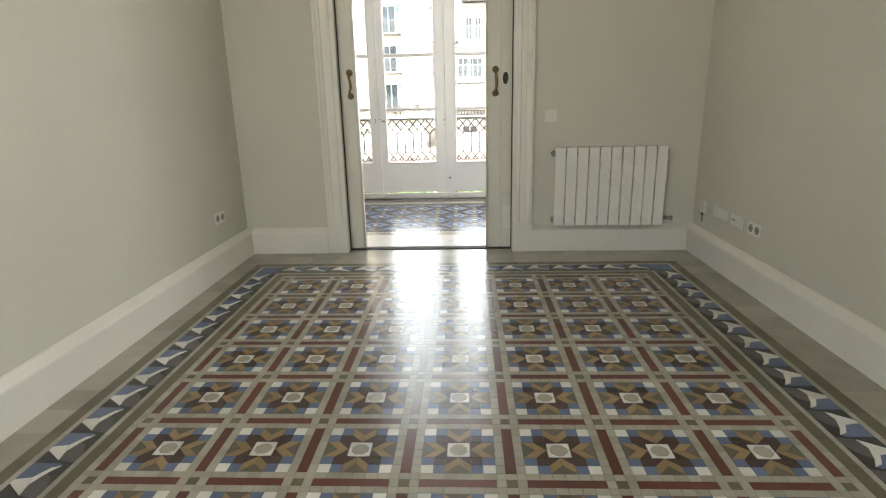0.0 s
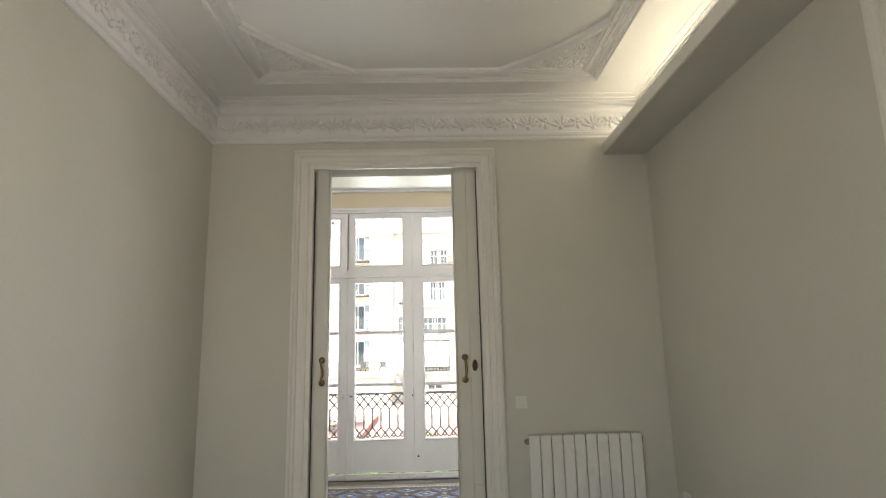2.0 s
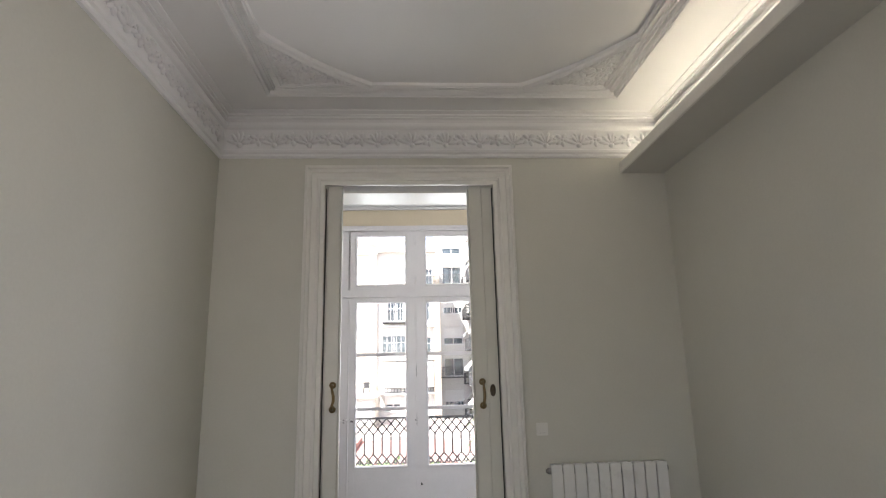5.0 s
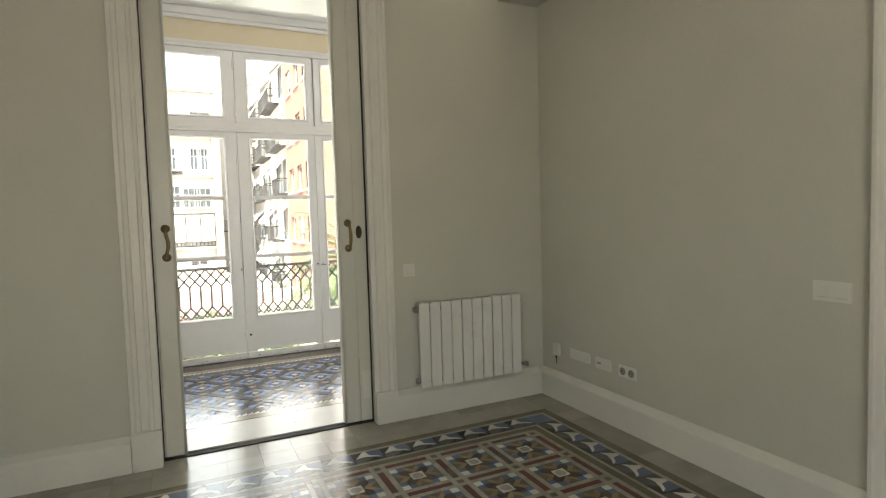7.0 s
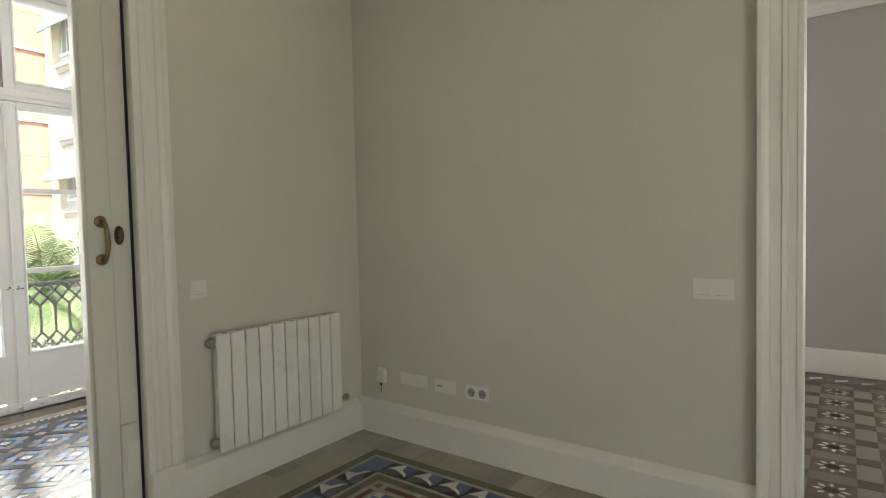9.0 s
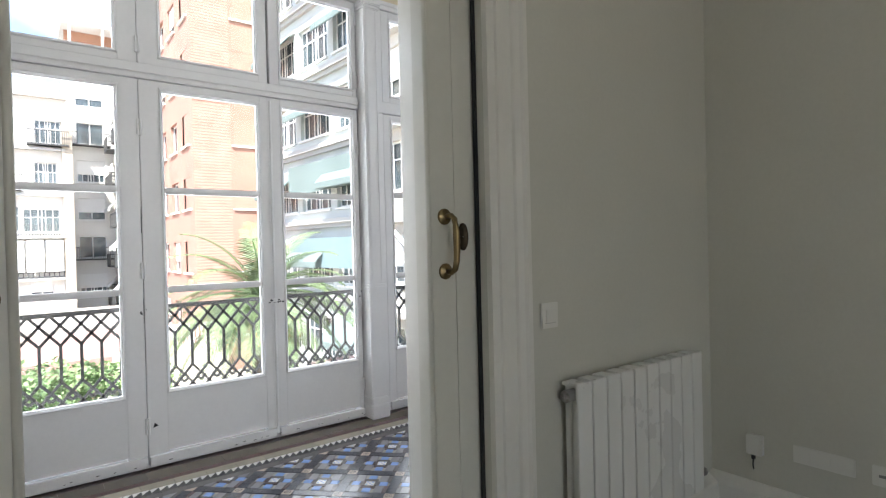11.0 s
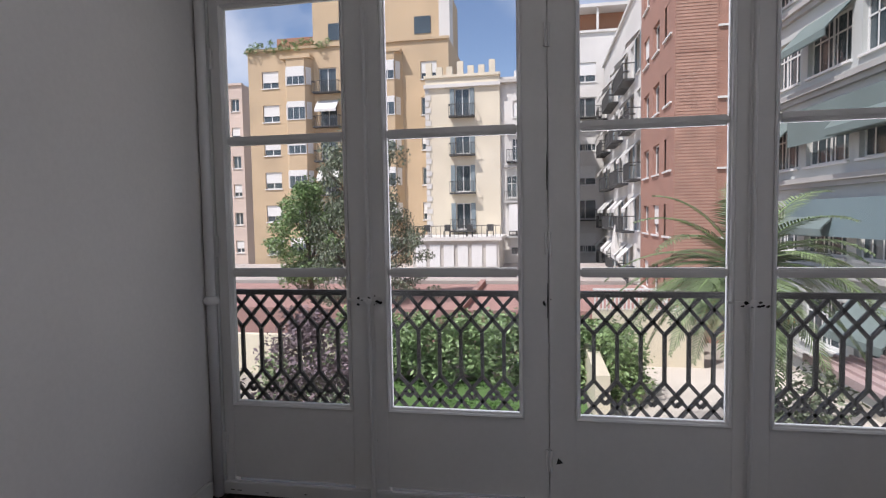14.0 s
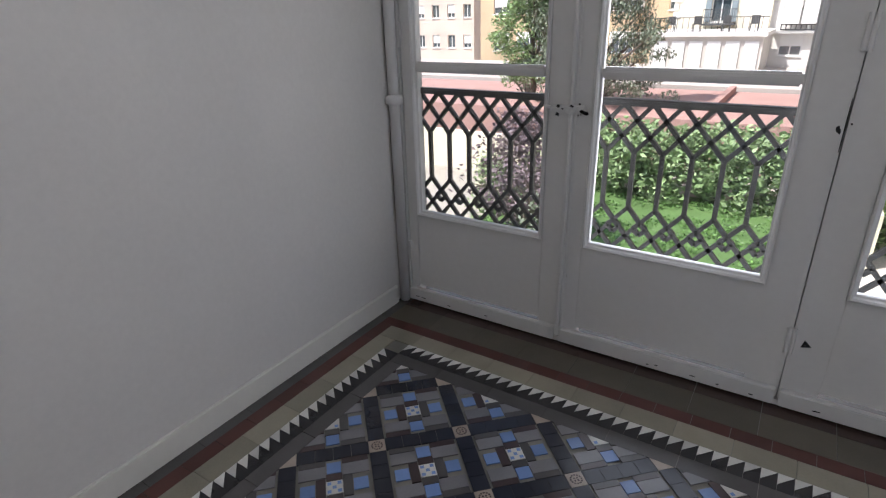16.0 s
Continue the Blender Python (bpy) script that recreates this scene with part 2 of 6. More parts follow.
structure("wall_north_inner", wall((XL - 0.3, YF, 0), (1, 0, 0), (0, 1, 0), XR - XL + 0.45, 0, 3.5, 0.028, [(OX0 - XL + 0.3, OX1 - XL + 0.3, -1, OZ)]), WALL, "greige painted plaster wall with the sliding door opening", "wall")
structure("wall_north_outer", wall((XL - 0.3, 4.19, 0), (1, 0, 0), (0, 1, 0), GXR + 0.45 - XL, 0, 3.5, 0.28, [(OX0 + 0.02 - XL + 0.3, OX1 - 0.02 - XL + 0.3, -1, OZ - 0.02)]), GWALL, "pale painted wall between room and gallery", "wall")
structure("wall_west", wall((XL, YB, 0), (0, 1, 0), (-1, 0, 0), YF - YB, 0, 3.5, 0.25), WALL, "greige painted plaster side wall", "wall")
# the hole is an unseen opening, added to let the back fill in
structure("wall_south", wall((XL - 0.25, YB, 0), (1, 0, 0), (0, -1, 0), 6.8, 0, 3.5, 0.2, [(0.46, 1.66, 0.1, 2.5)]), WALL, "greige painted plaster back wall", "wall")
SY0, SY1, SZ = 0.35, 1.72, 2.74
structure("wall_east", wall((XR, YB, 0), (0, 1, 0), (1, 0, 0), YF - YB, 0, 3.5, 0.14, [(SY0 - YB, SY1 - YB, -1, SZ)]), WALL, "greige painted plaster wall with a cased opening", "wall")
structure("ceiling", boxes((XL - 0.25, XR + 0.13, YB - 0.2, YF + 0.03, ZC, ZC + 0.15)), CEIL, "white plaster ceiling with mouldings", "ceiling")
structure("subfloor", boxes((XL - 0.3, 5.7, YB - 0.3, 6.6, -0.3, -0.006)), GROUT, "grout bed under the mosaic floors", "floor")

# out-of-view slab, added only to block sun through the back opening
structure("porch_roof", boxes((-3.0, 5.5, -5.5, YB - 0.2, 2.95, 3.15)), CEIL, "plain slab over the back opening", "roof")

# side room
# the hole is made up and out of view, cut for the east fill
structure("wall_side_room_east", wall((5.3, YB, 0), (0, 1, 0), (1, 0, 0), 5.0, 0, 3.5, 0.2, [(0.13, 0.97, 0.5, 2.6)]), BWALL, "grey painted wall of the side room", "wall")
structure("cornice_side_room", rings([[(5.299 - d, YB, z), (5.299 - d, 4.2, z)] for d, z in ((0, 2.88), (0.02, 2.88), (0.03, 2.9), (0.035, 2.93), (0.06, 2.96), (0.11, 2.985), (0.13, 2.985), (0.13, 2.999), (0, 2.999))], True, False), CEIL, "white plaster cornice of the side room", "cornice")
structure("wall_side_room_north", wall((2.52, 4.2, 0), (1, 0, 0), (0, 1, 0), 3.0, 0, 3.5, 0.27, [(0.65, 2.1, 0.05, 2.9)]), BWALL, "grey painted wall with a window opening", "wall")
structure("ceiling_side_room", boxes((2.515, 5.5, YB - 0.2, 4.47, 3.0, 3.2)), CEIL, "white ceiling of the side room", "ceiling")
structure("baseboard_side_room", boxes((5.255, 5.298, YB, 4.2, 0, 0.2), bevel=0.006), TRIM, "white wooden baseboard", "baseboard")

# gallery shell
structure("wall_gallery_west", wall((GXL, 4.47, 0), (0, 1, 0), (-1, 0, 0), GY1 + 0.2 - 4.47, 0, 3.6, 0.3), GWALL, "pale grey painted gallery end wall", "wall")
structure("wall_gallery_lintel", boxes((GXL, GXR + 0.1, GY1 + 0.01, GY1 + 0.19, 3.05, 3.6)), CREAM, "cream painted strip above the gallery windows", "wall")
structure("ceiling_gallery", boxes((GXL - 0.2, GXR + 0.2, 4.47, 6.55, GZC, GZC + 0.2)), CEIL, "white gallery ceiling", "ceiling")
structure("trim_gallery_ceiling", boxes((GXL, GXR, GY1 - 0.055, GY1 + 0.008, 3.29, 3.358), (GXL, GXR, GY1 - 0.03, GY1 + 0.006, 3.255, 3.288), bevel=0.006), CEIL, "white ceiling moulding", "trim")
structure("baseboard_gallery_west", boxes((GXL + 0.001, GXL + 0.018, 4.472, GY1 - 0.07, 0, 0.085), bevel=0.004), TRIM, "low white baseboard", "baseboard")
structure("threshold", boxes((OX0 + 0.02, OX1 - 0.02, 4.155, 4.53, -0.005, 0.012), bevel=0.003), MARBLE, "white marble door threshold", "threshold")
structure("threshold_track", boxes((OX0, OX1, 4.10, 4.152, -0.005, 0.006)), DARK, "dark sliding door floor track", "threshold")

# baseboards of the star room: tall, with a sloped top
def skirting(name, a, b, n):
    a, b, n = Vector(a), Vector(b), Vector(n)
    prof = [(0.001, 0), (0.052, 0), (0.052, 0.158), (0.049, 0.166), (0.042, 0.171), (0.012, 0.192), (0.001, 0.195)]
    structure(name, rings([[a + n * d + Vector((0, 0, h)), b + n * d + Vector((0, 0, h))] for d, h in prof], True, False), TRIM, "tall white painted wooden baseboard", "baseboard")


skirting("baseboard_west", (XL, YB, 0), (XL, YF, 0), (1, 0, 0))
skirting("baseboard_north_west", (XL + 0.053, YF, 0), (-0.372, YF, 0), (0, -1, 0))
skirting("baseboard_north_east", (1.178, YF, 0), (XR - 0.053, YF, 0), (0, -1, 0))
skirting("baseboard_east", (XR, 1.85, 0), (XR, YF, 0), (-1, 0, 0))
skirting("baseboard_east_south", (XR, YB, 0), (XR, 0.15, 0), (-1, 0, 0))
skirting("baseboard_south", (XL + 0.053, YB, 0), (XR - 0.053, YB, 0), (0, 1, 0))

# stepped door casings: (distance from the opening, how far proud)
CASE = [(0.0, 0.0), (0.0, 0.022), (0.03, 0.022), (0.034, 0.03), (0.05, 0.033), (0.056, 0.024), (0.095, 0.024), (0.10, 0.034), (0.118, 0.042), (0.126, 0.052), (0.142, 0.052), (0.145, 0.046), (0.145, 0.0)]
structure("casing_north", rings([[(OX0 - d, YF - 0.001 - h, 0), (OX0 - d, YF - 0.001 - h, OZ - 0.02 + d), (OX1 + d, YF - 0.001 - h, OZ - 0.02 + d), (OX1 + d, YF - 0.001 - h, 0)] for d, h in CASE], False, False), TRIM, "white stepped wooden door casing", "casing")
structure("casing_plinths", boxes((OX0 - 0.148, OX0 + 0.002, YF - 0.058, YF - 0.002, 0, 0.21), (OX1 - 0.002, OX1 + 0.148, YF - 0.058, YF - 0.002, 0, 0.21), bevel=0.005), TRIM, "white casing plinth blocks", "casing")
structure("casing_east", rings([[(XR - 0.001 - h, SY0 - d, 0), (XR - 0.001 - h, SY0 - d, min(SZ - 0.03 + d, 2.858)), (XR - 0.001 - h, SY1 + d * 0.9, min(SZ - 0.03 + d, 2.858)), (XR - 0.001 - h, SY1 + d * 0.9, 0)] for d, h in CASE], False, False), TRIM, "white stepped wooden casing of the side opening", "casing")
structure("jamb_east", boxes((XR + 0.002, XR + 0.16, SY1 - 0.02, SY1 - 0.001, 0, SZ - 0.02), (XR + 0.002, XR + 0.16, SY0 + 0.001, SY0 + 0.02, 0, SZ - 0.02), (XR + 0.002, XR + 0.16, SY0, SY1, SZ - 0.02, SZ - 0.001)), TRIM, "white jamb lining", "casing")
structure("casing_gallery", rings([[(OX0 + 0.02 - d, 4.471 + h, 0.013), (OX0 + 0.02 - d, 4.471 + h, OZ - 0.04 + d), (OX1 - 0.02 + d, 4.471 + h, OZ - 0.04 + d), (OX1 - 0.02 + d, 4.471 + h, 0.013)] for d, h in CASE], False, False), TRIM, "white stepped casing on the gallery side", "casing")
structure("jamb_north", boxes((OX0 + 0.021, OX0 + 0.04, 4.19, 4.47, 0.013, OZ - 0.04), (OX1 - 0.03, OX1 - 0.021, 4.19, 4.47, 0.013, OZ - 0.04), (OX0 + 0.021, OX1 - 0.021, 4.19, 4.47, OZ - 0.039, OZ - 0.021)), TRIM, "white jamb lining of the sliding door opening", "casing")


# ---- ceiling mouldings of the star room ----
def inset(d, z):
    return [(XL + d, YB + d, z), (XR - d, YB + d, z), (XR - d, YF - d, z), (XL + d, YF - d, z)]


CORN = [(0.0, 2.985), (0.02, 2.985), (0.028, 2.995), (0.028, 3.01), (0.044, 3.018), (0.048, 3.034), (0.034, 3.043), (0.038, 3.200), (0.058, 3.208), (0.068, 3.222), (0.068, 3.236), (0.045, 3.241), (0.026, 3.249), (0.024, 3.266), (0.034, 3.282), (0.056, 3.290), (0.056, 3.301), (0.074, 3.304), (0.074, 3.314), (0.094, 3.318), (0.112, 3.323), (0.112, 3.333)]
cornice = structure("cornice", rings([inset(d, z) for d, z in CORN]), CEIL, "white plaster cornice with acanthus frieze", "cornice")


def panel(d, z):
    """The ceiling panel's outline, moved in by d; it stands nearer to the north wall than to the others."""
    return [(XL + 0.41 + d, YB + 0.41 + d, z), (XR - 0.45 - d, YB + 0.41 + d, z), (XR - 0.45 - d, YF - 0.35 - d, z), (XL + 0.41 + d, YF - 0.35 - d, z)]


for d0, w, h in ((0.0, 0.05, 0.034), (0.068, 0.026, 0.022), (0.128, 0.036, 0.028)):
    FR = [(d0, 3.331), (d0, 3.33 - h * 0.5), (d0 + w * 0.2, 3.33 - h), (d0 + w * 0.42, 3.33 - h), (d0 + w * 0.5, 3.33 - h * 0.55), (d0 + w * 0.62, 3.33 - h * 0.55), (d0 + w * 0.72, 3.33 - h * 0.85), (d0 + w * 0.9, 3.33 - h * 0.75), (d0 + w, 3.331)]
    structure("trim_ceiling_frame", rings([panel(d, z) for d, z in FR]), CEIL, "white plaster ceiling panel moulding", "trim")


def blob(bm, c, r, basis, seg=6):
    """A low-poly petal: ellipsoid with radii r in the given basis."""
    rr = []
    for i in range(1, 4):
        a = math.pi * i / 4
        rr.append([bm.verts.new(c + basis[0] * (r[0] * math.cos(a)) + (basis[1] * (r[1] * math.cos(b)) + basis[2] * (r[2] * math.sin(b))) * math.sin(a)) for b in (2 * math.pi * k / seg for k in range(seg))])
    t0, t1 = bm.verts.new(c + basis[0] * r[0]), bm.verts.new(c - basis[0] * r[0])
    for k in range(seg):
        j = (k + 1) % seg
        bm.faces.new((t0, rr[0][k], rr[0][j])); bm.faces.new((t1, rr[2][j], rr[2][k]))
        for a, b in ((0, 1), (1, 2)):
            bm.faces.new((rr[a][k], rr[b][k], rr[b][j], rr[a][j]))


def leaf_cluster(bm, c, u, v, n, s, rng, kind=0):
    """An acanthus sprig: petals around c in the plane u, v, proud along n."""
    if kind == 0:
        for k in range(6):
            a = math.pi * (0.08 + 0.168 * k) + rng.uniform(-0.1, 0.1)
            d = u * math.cos(a) + v * math.sin(a) * 1.2
            d.normalize(); w = n.cross(d)
            blob(bm, c - v * 0.3 * s + d * s * 0.45, (s * 0.34, s * 0.11, s * 0.14), (d, w, n))
        blob(bm, c - v * 0.35 * s, (s * 0.16, s * 0.16, s * 0.2), (u, v, n))
    else:
        for k in range(5):
            a = 2 * math.pi * k / 5 + rng.uniform(-0.2, 0.2)
            d = u * math.cos(a) + v * math.sin(a); w = n.cross(d)
            blob(bm, c + d * s * 0.26, (s * 0.2, s * 0.13, s * 0.13), (d, w, n))
        blob(bm, c, (s * 0.11, s * 0.11, s * 0.19), (u, v, n))
        for sg in (-1, 1):
            d = (u * sg + v * 0.5).normalized(); w = n.cross(d)
            blob(bm, c + u * sg * s * 0.55 + v * 0.1 * s, (s * 0.3, s * 0.07, s * 0.09), (d, w, n))


rng = random.Random(4)
frieze = bmesh.new()
tilt = Vector((0.004, 0.157)).normalized()
for (ax, ay), (ux, uy), (nx, ny), length in (((XL, YF), (1, 0), (0, -1), XR - XL), ((XL, YB), (0, 1), (1, 0), YF - YB), ((XR, YB), (0, 1), (-1, 0), YF - YB)):
    k = int(length / 0.135)
    for i in range(k):
        s = 0.09 + length * 0 + (length - 0.18) * (i + 0.5) / k
        u, n2 = Vector((ux, uy, 0)), Vector((nx, ny, 0))
        v = (n2 * tilt.x + Vector((0, 0, tilt.y))).normalized()
        n = u.cross(v)
        if n.dot(n2) < 0:
            n = -n
        c = Vector((ax, ay, 0)) + u * s + n2 * 0.042 + Vector((0, 0, 3.12))
        leaf_cluster(frieze, c, u, v, n, 0.132, rng, i % 2)
part("frieze_relief", frieze, CEIL, cornice, "acanthus leaf relief", smooth=True)

# corner spandrels
for sx in (0, 1):
    for sy in (0, 1):
        cx, cy = (XL + 0.51, XR - 0.55)[sx], (YB + 0.51, YF - 0.45)[sy]
        dx, dy = (1, -1)[sx], (1, -1)[sy]
        bm = bmesh.new()
        A, B = Vector((cx + dx * 0.62, cy + dy * 0.03, 3.331)), Vector((cx + dx * 0.03, cy + dy * 0.62, 3.331))
        mid = Vector((cx + dx * 0.27, cy + dy * 0.27, 3.331))
        arc = [A * (1 - t) ** 2 + 2 * mid * t * (1 - t) + B * t * t for t in (i / 12 for i in range(13))]
        nrm = Vector((dx, dy, 0)).normalized()
        spn = rings([[p + nrm * d + Vector((0, 0, -h)) for p in arc] for d, h in ((0, 0), (0, 0.034), (0.014, 0.042), (0.022, 0.026), (0.034, 0.026), (0.042, 0.036), (0.052, 0.03), (0.052, 0))], True, False)
        for k in range(30):
            t, w = (k % 10 + rng.random()) / 10, (0.3, 0.58, 0.84)[k // 10] + rng.uniform(-0.06, 0.06)
            p = Vector((cx + dx * 0.06, cy + dy * 0.06, 3.327)).lerp(arc[int(t * 12)], w)
            leaf_cluster(bm, p, Vector((1, 0, 0)), Vector((0, 1, 0)), Vector((0, 0, -1)), rng.uniform(0.10, 0.155) * (0.55 + 0.45 * math.sin(math.pi * t)), rng, k % 2)
        sp = part("ceiling_spandrel", spn, CEIL)
        tagged(sp, "white plaster corner ornament on the ceiling", "moulding", "ceiling corner ornaments", "structure")
        part("foliage_relief", bm, CEIL, sp, smooth=True)

# ceiling rose
MC = Vector((0.655, 1.83, ZC))
rose = structure("ceiling_rose", lathe(MC, (0, 0, -1), [(0.465, -0.002), (0.465, 0.014), (0.452, 0.022), (0.447, 0.02), (0.440, 0.034), (0.425, 0.05), (0.408, 0.054), (0.402, 0.046), (0.396, 0.046), (0.388, 0.056), (0.376, 0.058), (0.368, 0.05), (0.362, 0.03), (0.345, 0.016), (0.30, 0.010), (0.165, 0.018), (0.162, 0.04), (0.150, 0.052), (0.138, 0.052), (0.130, 0.036), (0.124, 0.018), (0.07, 0.016), (0.068, 0.03), (0.06, 0.036), (0.05, 0.032), (0.045, 0.02), (0.032, 0.022), (0.028, 0.044), (0.016, 0.056), (0.001, 0.058)], 72), CEIL, "round white plaster ceiling rose", "ceiling rose", smooth=False)
DOWN = Vector((0, 0, -1))


def spoke(a):
    return Vector((math.cos(a), math.sin(a), 0)), Vector((-math.sin(a), math.cos(a), 0))


# ring of small flowers round the boss
bm = bmesh.new()
for k in range(9):
    u, v = spoke(2 * math.pi * k / 9)
    leaf_cluster(bm, MC + u * 0.098 + DOWN * 0.026, u, v, DOWN, 0.06, rng, 1)
part("flower_ring", bm, CEIL, rose, "ring of small flowers", smooth=True)
# acanthus plumes between the boss ring and the strapwork, fanned leaf by leaf
bm = bmesh.new()
for k in range(8):
    a0 = math.pi / 4 * k
    reach = 0.27 if k % 2 == 0 else 0.225
    for q in range(-3, 4):
        u, v = spoke(a0 + q * 0.115)
        tip = (u + v * q * 0.16).normalized()
        blob(bm, MC + u * (0.168 + (reach - 0.168) * 0.45 * (1 - abs(q) * 0.1)) + DOWN * 0.026, ((reach - 0.165) * (0.56 - abs(q) * 0.06), 0.0075, 0.016), (tip, tip.cross(DOWN), DOWN))
    u, v = spoke(a0)
    if k % 2 == 0:
        leaf_cluster(bm, MC + u * 0.255 + DOWN * 0.018, v, u, DOWN, 0.075, rng, 1)
part("acanthus_relief", bm, CEIL, rose, "fanned acanthus leaves", smooth=True)
# scrolling foliage round the rim
bm = bmesh.new()
for k in range(28):
    a = 2 * math.pi * (k + 0.5) / 28
    u, v = spoke(a)
    if abs(((a / (math.pi / 2) + 0.5) % 1) - 0.5) < 0.16:
        continue
    leaf_cluster(bm, MC + u * (0.30 + 0.022 * (k % 2)) + DOWN * 0.016, v, u * (-1) ** k, DOWN, 0.082, rng, k % 2)
part("rim_relief", bm, CEIL, rose, "scrolling leaves round the rim", smooth=True)
# strapwork: a square with a round lobe on each side
path = []
for k in range(4):
    u, v = spoke(math.pi / 2 * k)
    path += [(u, v, 0.195, -0.195), (u, v, 0.195, -0.10)]
    path += [(u, v, 0.215 + 0.10 * math.cos(b), 0.10 * math.sin(b)) for b in (math.radians(-80 + 20 * i) for i in range(9))]
    path += [(u, v, 0.195, 0.10)]
mid = [MC + u * a + v * b for u, v, a, b in path]
loops = []
for w, h in ((-0.016, 0.008), (-0.015, 0.030), (-0.006, 0.036), (0.006, 0.036), (0.015, 0.030), (0.016, 0.008)):
    loops.append([p + ((p - mid[i - 1]).normalized() + (mid[(i + 1) % len(mid)] - p).normalized()).normalized().cross(DOWN) * w + DOWN * h for i, p in enumerate(mid)])
part("strapwork", rings(loops, True), CEIL, rose, "flat interlaced band")

# lit ceiling shelf along the east wall
cove = empty("cove_shelf", "grey painted light shelf hung under the ceiling", "shelf", (2.2, 1.82, 2.86), kind="structure")
cove.location = (0, 0, 0)
part("shelf", boxes((2.04, XR - 0.001, YB, YF - 0.001, 2.86, 2.905)), mat("painted_plaster_shelf", (0.56, 0.55, 0.50), 0.6, var=0.04), cove)
part("lip", boxes((2.028, 2.052, YB, YF - 0.002, 2.862, 2.945), bevel=0.003), TRIM, cove, "white front lip")
part("led_strip", boxes((2.24, 2.255, YB + 0.05, YF - 0.05, 2.906, 2.916)), LED, cove, "warm glowing strip")


# ---- sliding doors ----
def sliding_door(x0, x1, edge, hx, flip):
    """A pocket leaf from x0 to x1; edge is the free side."""
    d = empty("sliding_door", "pale painted wooden sliding door leaf, mostly pushed into its pocket", "door", group="sliding door leaves", kind="structure")
    y0, y1 = 4.114, 4.172
    s = 1 if x1 == edge else -1
    a, b = sorted((edge, edge - s * 0.105))
    part("stile", boxes((a, b, y0, y1, 0.012, 2.78), bevel=0.004), DOORP, d)
    c0, c1 = sorted((edge - s * 0.107, edge - s * 0.235))
    part("stile", boxes((c0, c1, y0 + 0.005, y1 - 0.005, 0.43, 2.78), bevel=0.003), DOORP, d)
    part("bottom_rail", boxes((c0, c1, y0 + 0.001, y1 - 0.001, 0.012, 0.428), bevel=0.003), DOORP, d)
    p0, p1 = sorted((edge - s * 0.125, edge - s * 0.20))
    part("inset_panel", boxes((p0, p1, y0 - 0.002, y0 + 0.004, 0.16, 0.345), bevel=0.002), TRIM, d, "small paler inset panel")
    r0, r1 = sorted((edge - s * 0.237, edge - s * 0.7))
    part("panel", boxes((r0, r1, y0 + 0.012, y1 - 0.012, 0.012, 2.78)), DOORP, d)
    part("edge_bead", tube([(edge - s * 0.004, y0 - 0.004, 0.02), (edge - s * 0.004, y0 - 0.004, 2.775)], 0.009, 8), DOORP, d, smooth=True)
    hd = part("pull_handle", tube([(hx, y0 - 0.004, 1.322), (hx, y0 - 0.035, 1.324), (hx, y0 - 0.05, 1.312), (hx + 0.004 * flip, y0 - 0.052, 1.285), (hx + 0.012 * flip, y0 - 0.05, 1.25), (hx + 0.012 * flip, y0 - 0.05, 1.215), (hx + 0.004 * flip, y0 - 0.052, 1.19), (hx, y0 - 0.048, 1.168), (hx, y0 - 0.033, 1.158), (hx, y0 - 0.004, 1.16)], [0.008, 0.008, 0.009, 0.0095, 0.0105, 0.0105, 0.0095, 0.009, 0.008, 0.008], 10), BRASS, d, "aged brass S-shaped pull", smooth=True)
    for z in (1.322, 1.16):
        part("rosette", lathe((hx, y0, z), (0, -1, 0), [(0.024, 0), (0.024, 0.004), (0.021, 0.007), (0.014, 0.007), (0.011, 0.011), (0.001, 0.012)], 18), BRASS, hd, smooth=True)
    return d


dr = sliding_door(0.84, 1.54, 0.84, 0.905, 0.5)
ov = lathe((0, 0, 0), (0, -1, 0), [(0.02, 0), (0.02, 0.004), (0.015, 0.005), (0.012, 0.001), (0.001, 0.001)], 20)
bmesh.ops.scale(ov, vec=(1, 1, 2.1), verts=ov.verts)
bmesh.ops.translate(ov, vec=(0.978, 4.118, 1.262), verts=ov.verts)
part("flush_pull", ov, mat("dark_brass", (0.08, 0.062, 0.04), 0.45, metal=0.8, var=0.3, scale=40), dr, "oval dark brass flush pull", smooth=True)
sliding_door(-0.80, -0.10, -0.10, -0.145, 1)

# dark strips painted in for the shade of the pocket gaps
structure("door_seal", boxes((OX1 - 0.007, OX1 - 0.001, 4.097, 4.112, 0.01, OZ - 0.03), (OX0 + 0.001, OX0 + 0.007, 4.097, 4.112, 0.01, OZ - 0.03)), DARK, "dark gap seal beside the sliding doors", "seal")

# ---- radiator ----
rad = empty("radiator", "white aluminium sectional radiator hung on the wall above the baseboard", "radiator")
R0, R1, RZ0, RZ1, RY = 1.325, 2.122, 0.205, 0.775, 3.975
for k in range(10):
    x0 = R0 + (R1 - R0) * k / 10
    x1 = R0 + (R1 - R0) * (k + 1) / 10
    part("section", boxes((x0 + 0.0034, x1 - 0.0034, RY, RY + 0.012, RZ0, RZ1), (x0 + 0.033, x1 - 0.033, RY + 0.012, RY + 0.08, RZ0 + 0.02, RZ1 - 0.012), (x0 + 0.022, x1 - 0.022, RY + 0.05, RY + 0.07, RZ0 + 0.03, RZ1 - 0.03), (x0 + 0.012, x1 - 0.012, RY + 0.012, RY + 0.075, RZ1 - 0.016, RZ1 - 0.004), bevel=0.002), RADW, rad)
